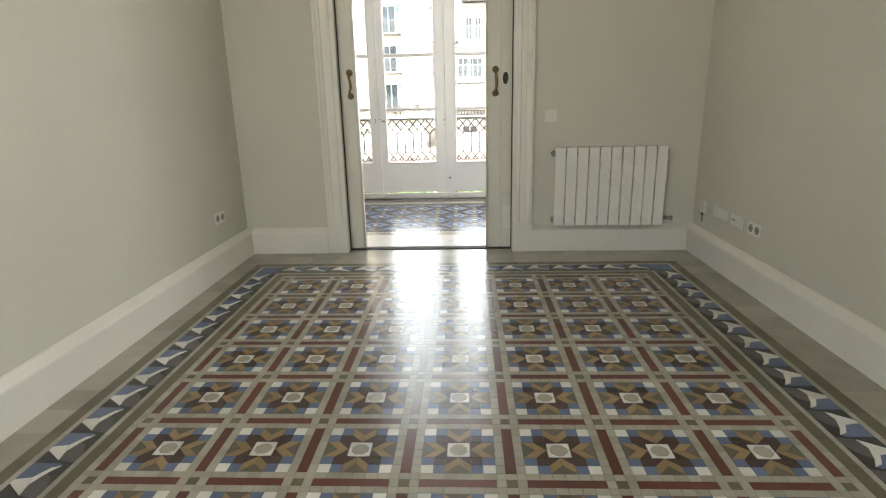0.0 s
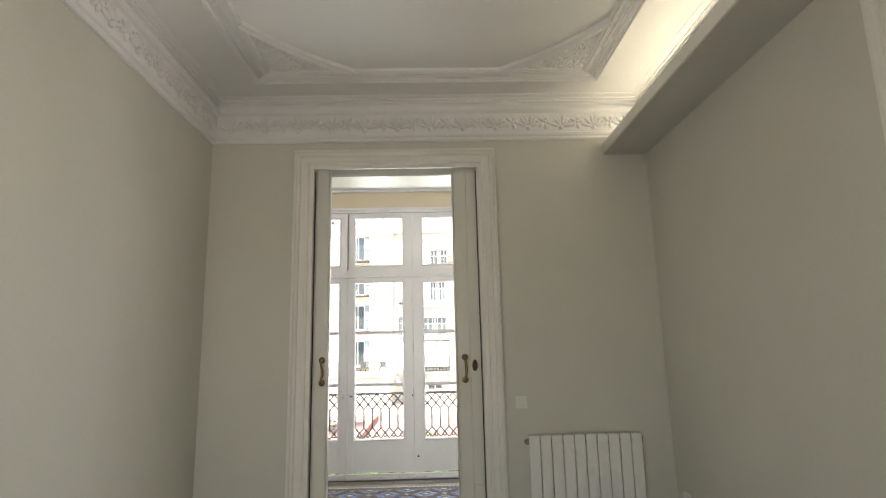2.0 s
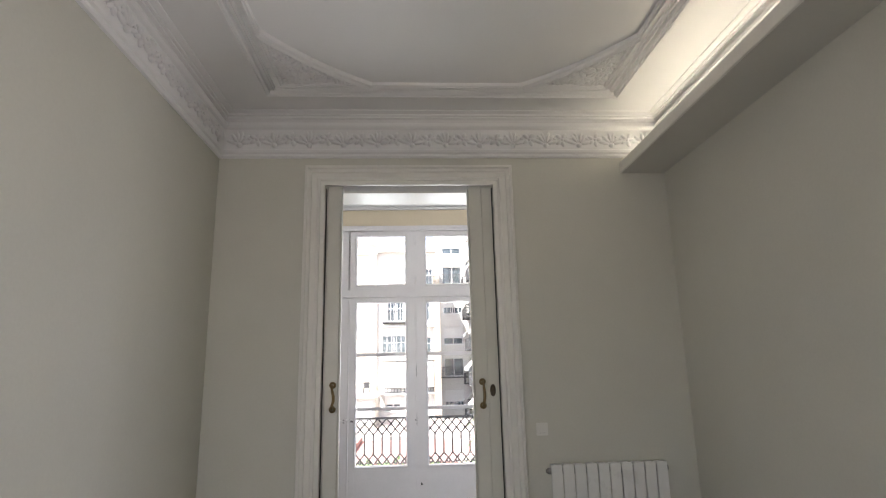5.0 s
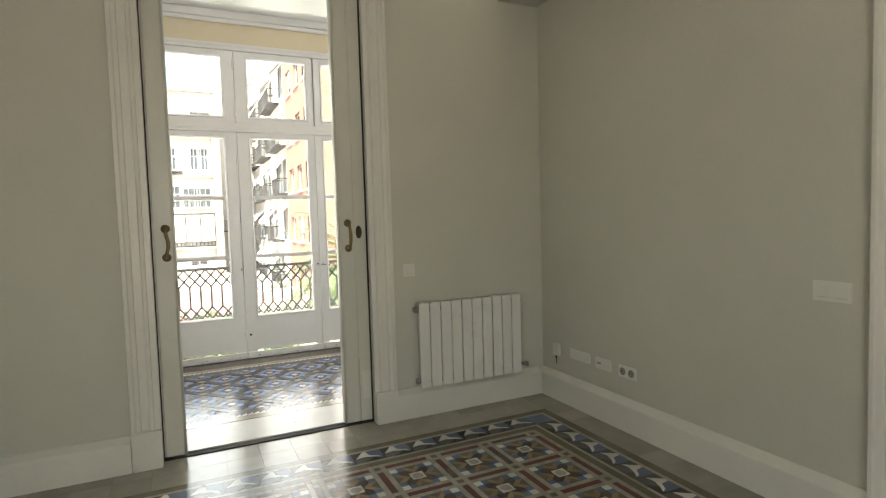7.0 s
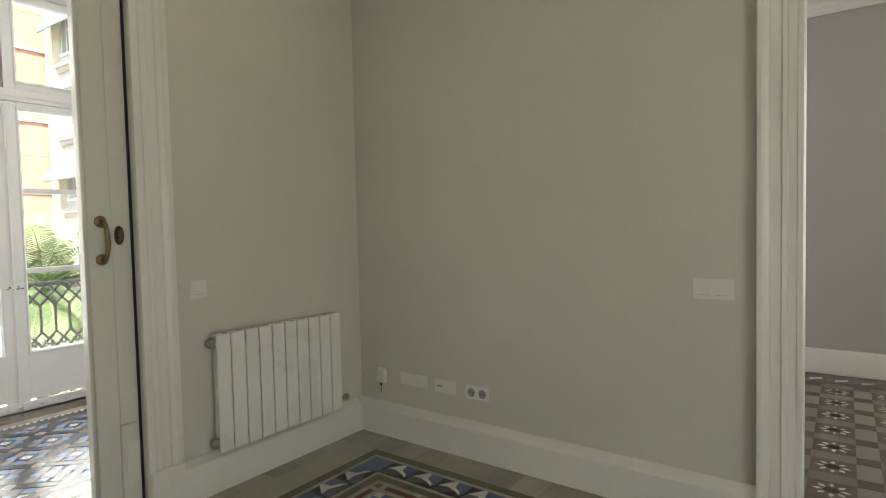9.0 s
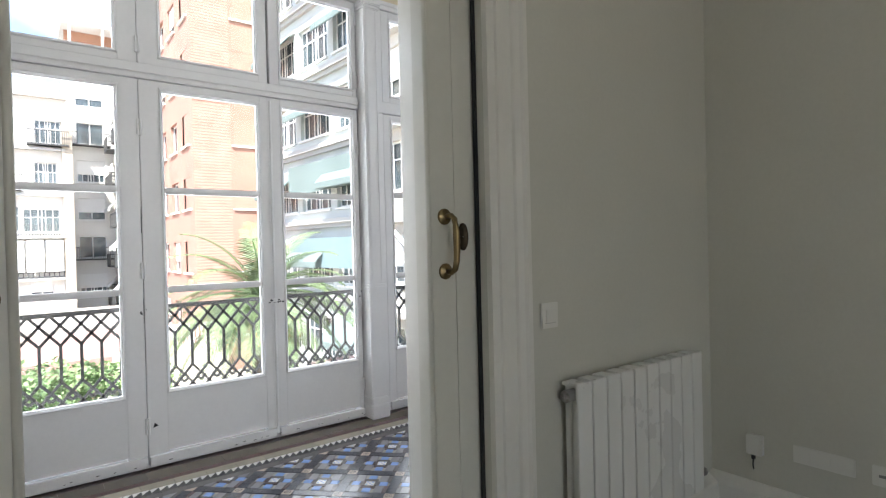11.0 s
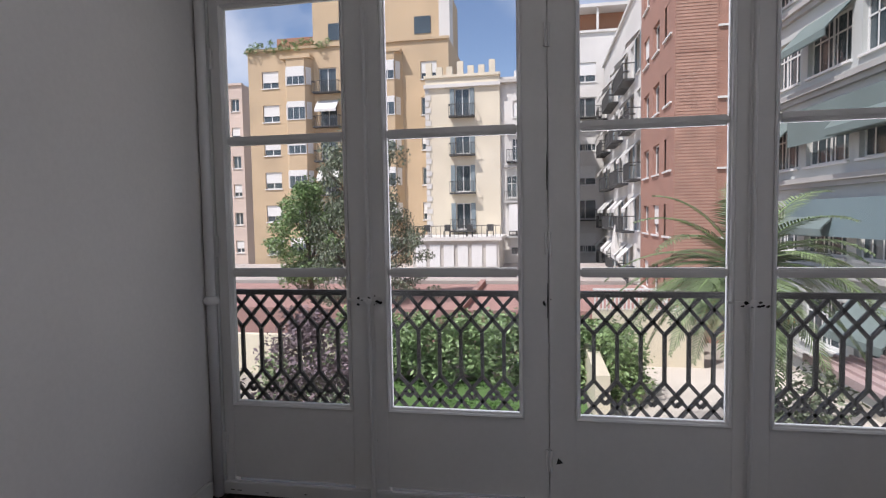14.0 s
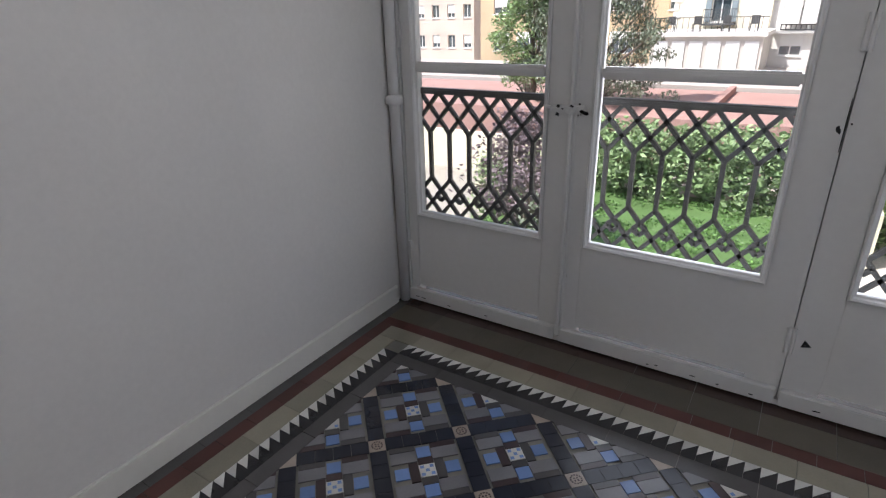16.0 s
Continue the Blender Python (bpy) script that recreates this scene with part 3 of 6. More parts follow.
for z in (RZ0 + 0.04, RZ1 - 0.045):
    part("header_pipe", tube([(R0 - 0.012, RY + 0.042, z), (R1 + 0.012, RY + 0.042, z)], 0.021, 12), RADD, rad, smooth=True)
part("valve", join(tube([(R1 + 0.01, RY + 0.042, RZ0 + 0.04), (R1 + 0.055, RY + 0.042, RZ0 + 0.04)], 0.011, 10), tube([(R1 + 0.045, RY + 0.042, RZ0 + 0.04), (R1 + 0.045, YF - 0.001, RZ0 + 0.04)], 0.009, 10), lathe((R1 + 0.055, RY + 0.042, RZ0 + 0.04), (1, 0, 0), [(0.016, 0), (0.018, 0.01), (0.018, 0.022), (0.001, 0.024)], 12)), CHIP, rad, "grey metal valve", smooth=True)
part("vent_plug", lathe((R0 - 0.002, RY + 0.042, RZ1 - 0.045), (-1, 0, 0), [(0.02, 0), (0.02, 0.012), (0.012, 0.014), (0.012, 0.022), (0.001, 0.023)], 12), CHIP, rad, smooth=True)
for x in (R0 + 0.08, R1 - 0.08):
    part("bracket", boxes((x - 0.012, x + 0.012, RY + 0.07, YF - 0.001, RZ1 - 0.09, RZ1 - 0.06)), RADW, rad)


# ---- sockets and switches ----
def plate(name, label, category, c, along, n, w, h, kind):
    """A wall plate centred at c, lying along a horizontal direction, with n out of the wall."""
    c, along, n = Vector(c), Vector(along), Vector(n)
    p = empty(name, label, category)

    def pad(u0, u1, z0, z1, d0, d1, bev):
        q = boxes((u0, u1, d0, d1, z0, z1), bevel=bev)
        bmesh.ops.transform(q, matrix=Matrix(((along.x, n.x, 0, c.x), (along.y, n.y, 0, c.y), (0, 0, 1, c.z), (0, 0, 0, 1))), verts=q.verts)
        return q
    part("frame", pad(-w / 2, w / 2, -h / 2, h / 2, 0.0005, 0.009, 0.003), PLASTIC, p)
    k = max(1, round(w / 0.075))
    for i in range(k):
        u = (i - (k - 1) / 2) * 0.071
        what = kind[i % len(kind)]
        if what == "s":
            part("rocker", pad(u - 0.024, u + 0.024, -0.024, 0.024, 0.0095, 0.014, 0.002), PLASTIC, p)
            part("gap", pad(u - 0.026, u + 0.026, -0.0255, -0.0245, 0.009, 0.0102, 0), HOLE, p)
        elif what == "o":
            o = c + along * u + n * 0.0095
            well = part("socket_well", lathe(o, n, [(0.024, 0), (0.024, 0.0012), (0.021, 0.0012), (0.02, 0.0004), (0.001, 0.0004)], 20), HOLE, p, "dark round socket well", smooth=False)
            for s in (-1, 1):
                part("pin_hole", lathe(o + along * 0.009 * s, n, [(0.004, 0.0006), (0.001, 0.0009)], 8), DARK, well)
        elif what == "t":
            part("port", pad(u - 0.018, u + 0.018, -0.004, 0.006, 0.0095, 0.011, 0), HOLE, p)
        else:
            part("blank_cover", pad(u - 0.026, u + 0.026, -0.026, 0.026, 0.0095, 0.0115, 0.001), PLASTIC, p)
    return p


plate("light_switch", "small white plastic light switch on the wall", "switch", (1.30, YF, 0.995), (1, 0, 0), (0, -1, 0), 0.082, 0.085, "s")
plate("light_switch", "white plastic double light switch on the wall", "switch", (XR, 2.01, 0.985), (0, 1, 0), (-1, 0, 0), 0.155, 0.085, "ss")
plate("power_socket", "white plastic double power socket above the baseboard", "socket", (XR, 3.185, 0.355), (0, 1, 0), (-1, 0, 0), 0.15, 0.075, "oo")
plate("wall_plate", "white plastic data port plate above the baseboard", "socket", (XR, 3.40, 0.357), (0, 1, 0), (-1, 0, 0), 0.15, 0.075, "bt")
plate("wall_plate", "wide white plastic blank plate above the baseboard", "socket", (XR, 3.63, 0.36), (0, 1, 0), (-1, 0, 0), 0.21, 0.07, "bbb")
plate("power_socket", "white plastic double power socket above the baseboard", "socket", (XL, 3.615, 0.375), (0, 1, 0), (1, 0, 0), 0.15, 0.075, "oo")
plate("power_socket", "white plastic double power socket on the side room wall", "socket", (5.3, 1.11, 0.745), (0, 1, 0), (-1, 0, 0), 0.15, 0.075, "oo")
jb = empty("cable_box", "small white cable box with a black plug hanging below", "cable box")
part("box", boxes((XR - 0.03, XR - 0.001, 3.845, 3.91, 0.315, 0.40), bevel=0.004), PLASTIC, jb)
part("plug", join(tube([(XR - 0.015, 3.885, 0.315), (XR - 0.015, 3.885, 0.295)], 0.008, 8), tube([(XR - 0.015, 3.885, 0.297), (XR - 0.013, 3.888, 0.27), (XR - 0.012, 3.886, 0.25)], 0.003, 6)), WIRE, jb, "black plug")

# ---- gallery glazing ----
def place(bm, m):
    bmesh.ops.transform(bm, matrix=m, verts=bm.verts)
    return bm


def leaf(name, label, m, x0, x1, px0, px1, zs, z0, z1, group, hinge=None):
    """A glazed leaf in the local x, z plane, its inner face at y = 0; zs are (z0, z1) of its panes."""
    d = empty(name, label, "window" if z0 > 2 else "glazed door", group=group, kind="structure")
    t = 0.045
    pb, pt = zs[0][0], zs[-1][1]
    part("stile", place(boxes((x0, px0 - 0.02, 0, t, z0, z1), bevel=0.003), m), GPAINT, d)
    part("stile", place(boxes((px1 + 0.02, x1, 0, t, z0, z1), bevel=0.003), m), GPAINT, d)
    part("top_rail", place(boxes((px0 - 0.02, px1 + 0.02, 0.001, t, pt + 0.02, z1), bevel=0.003), m), GPAINT, d)
    if pb - z0 > 0.2:
        part("bottom_panel", place(boxes((px0 - 0.02, px1 + 0.02, 0.002, t, z0 + 0.055, pb - 0.02), bevel=0.002), m), GPAINT, d)
        part("kick_board", place(boxes((x0 + 0.005, x1 - 0.005, -0.026, 0.0, z0 - 0.012, z0 + 0.045), bevel=0.003), m), GPAINT, d)
    else:
        part("bottom_rail", place(boxes((px0 - 0.02, px1 + 0.02, 0.001, t, z0, pb - 0.02), bevel=0.003), m), GPAINT, d)
    bead = [(0.02, 0.0), (0.02, -0.006), (0.014, -0.009), (0.008, -0.004), (0.006, 0.006), (0.0, 0.01), (0.0, 0.03), (0.02, 0.03)]
    part("glazing_bead", place(rings([[(px0 - k, y, pb - k), (px1 + k, y, pb - k), (px1 + k, y, pt + k), (px0 - k, y, pt + k)] for k, y in bead], True), m), GPAINT, d)
    for (a, b), (c, e) in zip(zs, zs[1:]):
        part("glazing_bar", place(join(boxes((px0, px1, 0.004, 0.034, b, c), bevel=0.006), boxes((px0, px1, -0.004, 0.006, b + 0.012, c - 0.012), bevel=0.003)), m), GPAINT, d)
    for a, b in zs:
        g = part("pane", place(boxes((px0 - 0.004, px1 + 0.004, 0.018, 0.021, a - 0.004, b + 0.004)), m), GLASS, d)
        g.visible_shadow = False
    if hinge is not None:
        for z in ((0.24, 1.13, 1.95) if z0 < 2 else (2.42, 2.88)):
            part("hinge", place(join(tube([(hinge, -0.006, z - 0.045), (hinge, -0.006, z + 0.045)], 0.007, 8), boxes((hinge - 0.012, hinge + 0.012, -0.003, 0.0, z - 0.04, z + 0.04))), m), GPAINT, d)
    return d


ZL = [(0.428, 0.993), (1.031, 1.573), (1.612, 2.165)]
ZT = [(2.378, 2.932)]
M = pose(0, GY1, 0)
LEAVES = [(-0.995, -0.302, -0.93, -0.40), (-0.284, 0.4555, -0.205, 0.337), (0.4585, 1.205, 0.583, 1.13), (1.222, 1.862, 1.305, 1.812), (2.08, 2.635, 2.165, 2.58)]
for i, (x0, x1, a, b) in enumerate(LEAVES):
    leaf(f"glazed_door_{i + 1}", "closed white painted balcony door leaf with three glass panes", M, x0, x1, a, b, ZL if i < 4 else [(0.465, 0.99), (1.03, 1.6), (1.64, 2.165)], 0.02, 2.225, "gallery door leaves", (x0 + 0.004, x1 - 0.006, x0 + 0.004, x1 - 0.006, None)[i])
    leaf(f"transom_window_{i + 1}", "white painted transom window above a balcony door", M, x0, x1, a, b, ZT, 2.315, 3.0, "gallery transoms", (x0 + 0.004, x1 - 0.006, x0 + 0.004, x1 - 0.006, None)[i])
# astragals over the meeting stiles, with espagnolette latches
for k, (x, w) in enumerate(((-0.293, 0.018), (1.213, 0.018))):
    b = empty("door_bolt", "white painted espagnolette bolt with a chipped latch", "bolt", group="door bolts")
    part("rod", join(tube([(x, GY1 - 0.014, 0.05), (x, GY1 - 0.014, 2.2)], 0.008, 8), boxes((x - 0.018, x + 0.018, GY1 - 0.008, GY1 - 0.001, 0.03, 2.22), bevel=0.003)), GPAINT, b)
    part("latch", join(boxes((x - 0.07, x - 0.012, GY1 - 0.026, GY1 - 0.009, 0.888, 0.906), (x - 0.012, x + 0.05, GY1 - 0.022, GY1 - 0.009, 0.884, 0.912), bevel=0.004), lathe((x, GY1 - 0.014, 0.897), (0, -1, 0), [(0.019, 0), (0.017, 0.012), (0.001, 0.016)], 10), tube([(x - 0.07, GY1 - 0.02, 0.897), (x - 0.09, GY1 - 0.024, 0.905)], [0.008, 0.005], 8)), GPAINT, b, "white painted iron latch")
    wear = random.Random(40 + k)
    bm = bmesh.new()
    for q in range(9):
        wx, wz, r = x + wear.uniform(-0.045, 0.06), 0.897 + wear.uniform(-0.018, 0.014), wear.uniform(0.004, 0.010)
        bm.faces.new([bm.verts.new((wx + r * math.cos(t) * wear.uniform(0.5, 1.3), GY1 - 0.0275, wz + 0.7 * r * math.sin(t) * wear.uniform(0.5, 1.3))) for t in (2 * math.pi * w / 7 for w in range(7))])
    part("worn_paint", bm, DARK, b, "dark worn patches on the latch")
    part("foot_bolt", boxes((x - 0.012, x + 0.012, GY1 - 0.022, GY1 - 0.009, 0.03, 0.075), bevel=0.003), GPAINT, b)
kb = tagged(part("bolt_hole", lathe((0.497, GY1 - 0.001, 0.235), (0, -1, 0), [(0.017, 0), (0.012, 0.002), (0.001, 0.002)], 3), DARK), "small dark broken bolt hole in the door", "hole")
# paint worn off along the foot of the leaves and round the latches
cr = random.Random(21)
for (x0, x1, a, b) in LEAVES[:4]:
    bm = bmesh.new()
    for k in range(16):
        cx, cz = cr.choice(((cr.uniform(x0, x1), 0.022 + cr.uniform(0, 0.01)), (cr.choice((x0 + 0.006, x1 - 0.006)), cr.choice((0.2, 0.24, 0.28, 1.1, 1.16, 1.95)) + cr.uniform(-0.012, 0.012)), (cr.choice((x0, x1)) + cr.uniform(-0.02, 0.02), 0.895 + cr.uniform(-0.02, 0.02))))
        rx, rz = (cr.uniform(0.004, 0.016), 0.0025) if cz < 0.05 else (cr.uniform(0.002, 0.005), cr.uniform(0.003, 0.012))
        y = GY1 - (0.0275 if cz < 0.08 else 0.0015)
        bm.faces.new([bm.verts.new((cx + rx * math.cos(t) * cr.uniform(0.6, 1.2), y, cz + rz * math.sin(t) * cr.uniform(0.6, 1.2))) for t in (2 * math.pi * q / 7 for q in range(7))])
    for k in range(2):      # open joints along the stiles
        cx, z0, ln = cr.choice((x0 + 0.002, x1 - 0.002)), cr.uniform(0.06, 1.9), cr.uniform(0.04, 0.16)
        bm.faces.new([bm.verts.new((cx + dx * cr.uniform(0.6, 1.3), GY1 - 0.0016, zz)) for dx, zz in ((-0.0012, z0), (0.0012, z0), (0.0018, z0 + ln * 0.5), (0.0008, z0 + ln), (-0.001, z0 + ln * 0.9), (-0.0018, z0 + ln * 0.4))])
    tagged(part("paint_chips", bm, DARK), "small dark chips in the white door paint", "paint chips", "door paint chips", "stuff")
structure("window_frame_west_board", boxes((GXL + 0.001, -0.997, GY1 - 0.012, GY1 + 0.045, 0, 3.0)), GPAINT, "white painted frame board at the wall", "window frame")
# fixed frame: rails, mullions, posts
structure("window_frame_rail", join(boxes((-0.995, 1.862, GY1 - 0.018, GY1 + 0.06, 2.228, 2.312), bevel=0.004), boxes((-0.995, 1.862, GY1 - 0.03, GY1 - 0.019, 2.255, 2.285), bevel=0.004), boxes((2.0, 2.64, GY1 - 0.012, GY1 + 0.06, 2.228, 2.312), bevel=0.004)), GPAINT, "white painted transom rail", "window frame")
structure("window_frame_head", boxes((-1.04, 2.64, GY1 - 0.02, GY1 + 0.06, 3.002, 3.052), (-1.04, 2.64, GY1 - 0.034, GY1 - 0.021, 3.03, 3.06), bevel=0.004), GPAINT, "white painted window head", "window frame")
structure("window_frame_mullions", boxes(*[(x - 0.03, x + 0.03, GY1 + 0.047, GY1 + 0.075, 0.0, 3.04) for x in (-0.293, 0.457, 1.213, 1.866)], (-1.04, -0.985, GY1 + 0.047, GY1 + 0.075, 0, 3.04)), GPAINT, "white painted mullions behind the leaves", "window frame")
structure("window_frame_sill", boxes((-0.995, 1.862, GY1 - 0.006, GY1 + 0.07, -0.005, 0.018), (2.0, 2.64, GY1 - 0.006, GY1 + 0.07, -0.005, 0.018)), GPAINT, "worn white door sill", "window frame")


def pilaster(name, x0, x1, label):
    p = empty(name, label, "pilaster", kind="structure")
    y = GY1 - 0.11
    part("shaft", boxes((x0, x1, y, GY1 + 0.06, 0.15, 3.05), bevel=0.006), GPAINT, p)
    for xa in (x0 + 0.022, x1 - 0.022):
        part("fluting", boxes((xa - 0.007, xa + 0.007, y - 0.006, y - 0.001, 0.99, 2.92), bevel=0.003), GPAINT, p)
    part("base", boxes((x0 - 0.014, x1 + 0.014, y - 0.02, GY1 + 0.055, 0, 0.10), (x0 - 0.008, x1 + 0.008, y - 0.012, GY1 + 0.055, 0.10, 0.15), bevel=0.006), GPAINT, p)
    part("ring", boxes((x0 - 0.016, x1 + 0.016, y - 0.022, GY1 - 0.001, 0.915, 0.955), (x0 - 0.008, x1 + 0.008, y - 0.012, GY1 - 0.001, 0.89, 0.975), bevel=0.01), GPAINT, p)
    part("capital", boxes((x0 - 0.016, x1 + 0.016, y - 0.022, GY1 - 0.001, 2.96, 3.0), (x0 - 0.008, x1 + 0.008, y - 0.012, GY1 - 0.001, 2.93, 2.96), bevel=0.008), GPAINT, p)


pilaster("pilaster_east", 1.872, 1.99, "white painted wooden pilaster between the windows")
wp = empty("pilaster_west", "slim white painted corner post with a small ring", "pilaster", kind="structure")
part("shaft", tube([(GXL + 0.022, GY1 - 0.03, 0.0), (GXL + 0.022, GY1 - 0.03, 3.05)], 0.021, 12), GPAINT, wp, smooth=True)
part("ring", lathe((GXL + 0.024, GY1 - 0.032, 0.87), (0, 0, 1), [(0.021, 0), (0.034, 0.008), (0.034, 0.03), (0.021, 0.04)], 14), GPAINT, wp, smooth=True)
structure("window_frame_post", boxes((1.995, 2.078, GY1 - 0.004, GY1 + 0.06, 0, 3.05), bevel=0.003), GPAINT, "white painted frame post", "window frame")
# glazed east end of the gallery
ME = pose(GXR, 0, 0, 0, 0, -90)
for i, (a, b) in enumerate(((-6.27, -5.66), (-5.65, -5.04))):
    leaf(f"side_window_{i + 1}", "white painted side window leaf with three panes", ME, a, b, a + 0.07, b - 0.07, ZL, 0.02, 2.225, "gallery side windows")
    leaf(f"side_transom_{i + 1}", "white painted side transom", ME, a, b, a + 0.07, b - 0.07, ZT, 2.315, 3.0, "gallery side transoms")
structure("window_frame_side", boxes((GXR - 0.01, GXR + 0.06, 5.04, 6.39, 2.228, 2.312), (GXR - 0.01, GXR + 0.06, 5.04, 6.39, 3.002, 3.5), (GXR - 0.012, GXR + 0.06, 6.275, 6.39, 0, 3.0), (GXR - 0.012, GXR + 0.06, 4.98, 5.038, 0, 3.0), bevel=0.003), GPAINT, "white painted side window frame", "window frame")
structure("wall_gallery_east", wall((GXR, 4.47, 0), (0, 1, 0), (1, 0, 0), 0.51, 0, 3.6, 0.15), GWALL, "pale grey painted wall end", "wall")

# ---- balcony ----
structure("balcony_slab", boxes((-1.3, 3.0, 6.42, 6.68, -0.25, -0.02), (2.72, 3.0, 4.6, 6.42, -0.25, -0.02)), mat("weathered_stone", (0.36, 0.34, 0.31), 0.8, var=0.25), "stone balcony slab", "balcony")


def railing(name, o, along, width):
    r = empty(name, "dark painted cast-iron balcony railing with lattice and hexagon pattern", "railing", group="balcony railings")
    o, along = Vector(o), Vector(along)
    out = along.cross(Vector((0, 0, 1)))
    zt, p = 0.895, 0.0975

    def q(u, d):
        return o + along * u + Vector((0, 0, zt - d))

    def bar(u0, d0, u1, d1, w=0.0075):
        a, b = q(u0, d0), q(u1, d1)
        dv = (b - a).normalized(); s = dv.cross(out).normalized() * w; f = out * w
        bm = bmesh.new()
        va = [bm.verts.new(a + s * i + f * j) for i, j in ((-1, -1), (1, -1), (1, 1), (-1, 1))]
        vb = [bm.verts.new(b + s * i + f * j) for i, j in ((-1, -1), (1, -1), (1, 1), (-1, 1))]
        for k in range(4):
            bm.faces.new((va[k], va[(k + 1) % 4], vb[(k + 1) % 4], vb[k]))
        bm.faces.new(va[::-1]); bm.faces.new(vb)
        return bm
    part("handrail", place(boxes((0, width, -0.02, 0.02, zt - 0.008, zt + 0.016), bevel=0.006), Matrix.Translation(o) @ Matrix(((along.x, out.x, 0, 0), (along.y, out.y, 0, 0), (0, 0, 1, 0), (0, 0, 0, 1)))), IRON, r)
    part("bottom_rail", bar(0, 0.60, width, 0.60, 0.009), IRON, r)
    n = int(width / p)
    for k in range(n + 1):
        u = p * k
        if u > width:
            break
        bs = [bar(u, 0.17, u, 0.375, 0.0078)]
        for s in (-1, 1):
            e = min(max(u + 1.5 * p * s, 0), width)
            f = abs(e - u) / (1.5 * p)
            if f > 0.05:
                bs.append(bar(u, 0.17, e, 0.17 * (1 - f)))
                bs.append(bar(u, 0.375, e, 0.375 + 0.17 * f))
        part("baluster", join(*bs), IRON, r)
        if u + p / 2 < width:
            c = (u + p / 2, 0.455)
            dsz = 0.024
            part("diamond", join(*(bar(c[0] + a * dsz, c[1] + b * dsz, c[0] + e * dsz, c[1] + g * dsz, 0.008) for a, b, e, g in ((0, -1, 1, 0), (1, 0, 0, 1), (0, 1, -1, 0), (-1, 0, 0, -1)))), IRON, r)
    for u in (0, width):
        part("post", bar(u, -0.01, u, 0.915, 0.012), IRON, r)


railing("balcony_railing", (-1.2, 6.56, 0), (1, 0, 0), 4.1)
railing("balcony_railing", (2.9, 6.56, 0), (0, -1, 0), 1.9)

# ---- courtyard ----
GZ = -4.6


def outer(name, color, **k):
    return mat(name, color, k.pop("rough", 0.85), var=k.pop("var", 0.16), scale=k.pop("scale", 0.35), fine=k.pop("fine", 6), bump=k.pop("bump", 0.3), dist=0.02, **k)


GROUND = outer("courtyard_earth", (0.34, 0.31, 0.26), scale=0.5)
gb = bmesh.new()
gv = [gb.verts.new(p) for p in ((-900, -900, GZ), (900, -900, GZ), (900, 900, GZ), (-900, 900, GZ))]
gb.faces.new(gv)
structure("ground", gb, GROUND, "pale courtyard ground", "ground")
OCHRE = outer("ochre_render", (0.53, 0.40, 0.255)); YELLOW = outer("pale_yellow_render", (0.70, 0.63, 0.49)); WHITEB = outer("white_render", (0.66, 0.64, 0.60))
PINK = outer("pinkish_render", (0.60, 0.49, 0.42)); BRICK = outer("red_brick", (0.36, 0.20, 0.15), var=0.2, scale=1.5, fine=20)
GREENB = outer("grey_green_render", (0.50, 0.52, 0.50)); GREYB = outer("grey_render", (0.52, 0.49, 0.445)); CONC = outer("concrete", (0.42, 0.41, 0.39)); CREAMB = outer("cream_render", (0.66, 0.60, 0.46))
REDROOF = outer("red_terrace_tiles", (0.36, 0.215, 0.185), scale=0.9, fine=12); WFRAME = outer("white_joinery", (0.72, 0.72, 0.70), var=0.05); BLIND = outer("white_blind", (0.74, 0.73, 0.70), var=0.06, fine=25)
AWG = outer("green_awning_cloth", (0.16, 0.205, 0.195), var=0.2); AWB = outer("blue_green_awning_cloth", (0.17, 0.235, 0.25), var=0.15); DKIRON = outer("dark_iron", (0.06, 0.06, 0.06)); TERRA = outer("terracotta", (0.36, 0.18, 0.11))
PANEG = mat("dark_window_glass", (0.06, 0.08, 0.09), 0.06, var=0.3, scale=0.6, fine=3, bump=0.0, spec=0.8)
SHUT = outer("grey_blue_shutter", (0.22, 0.27, 0.29))


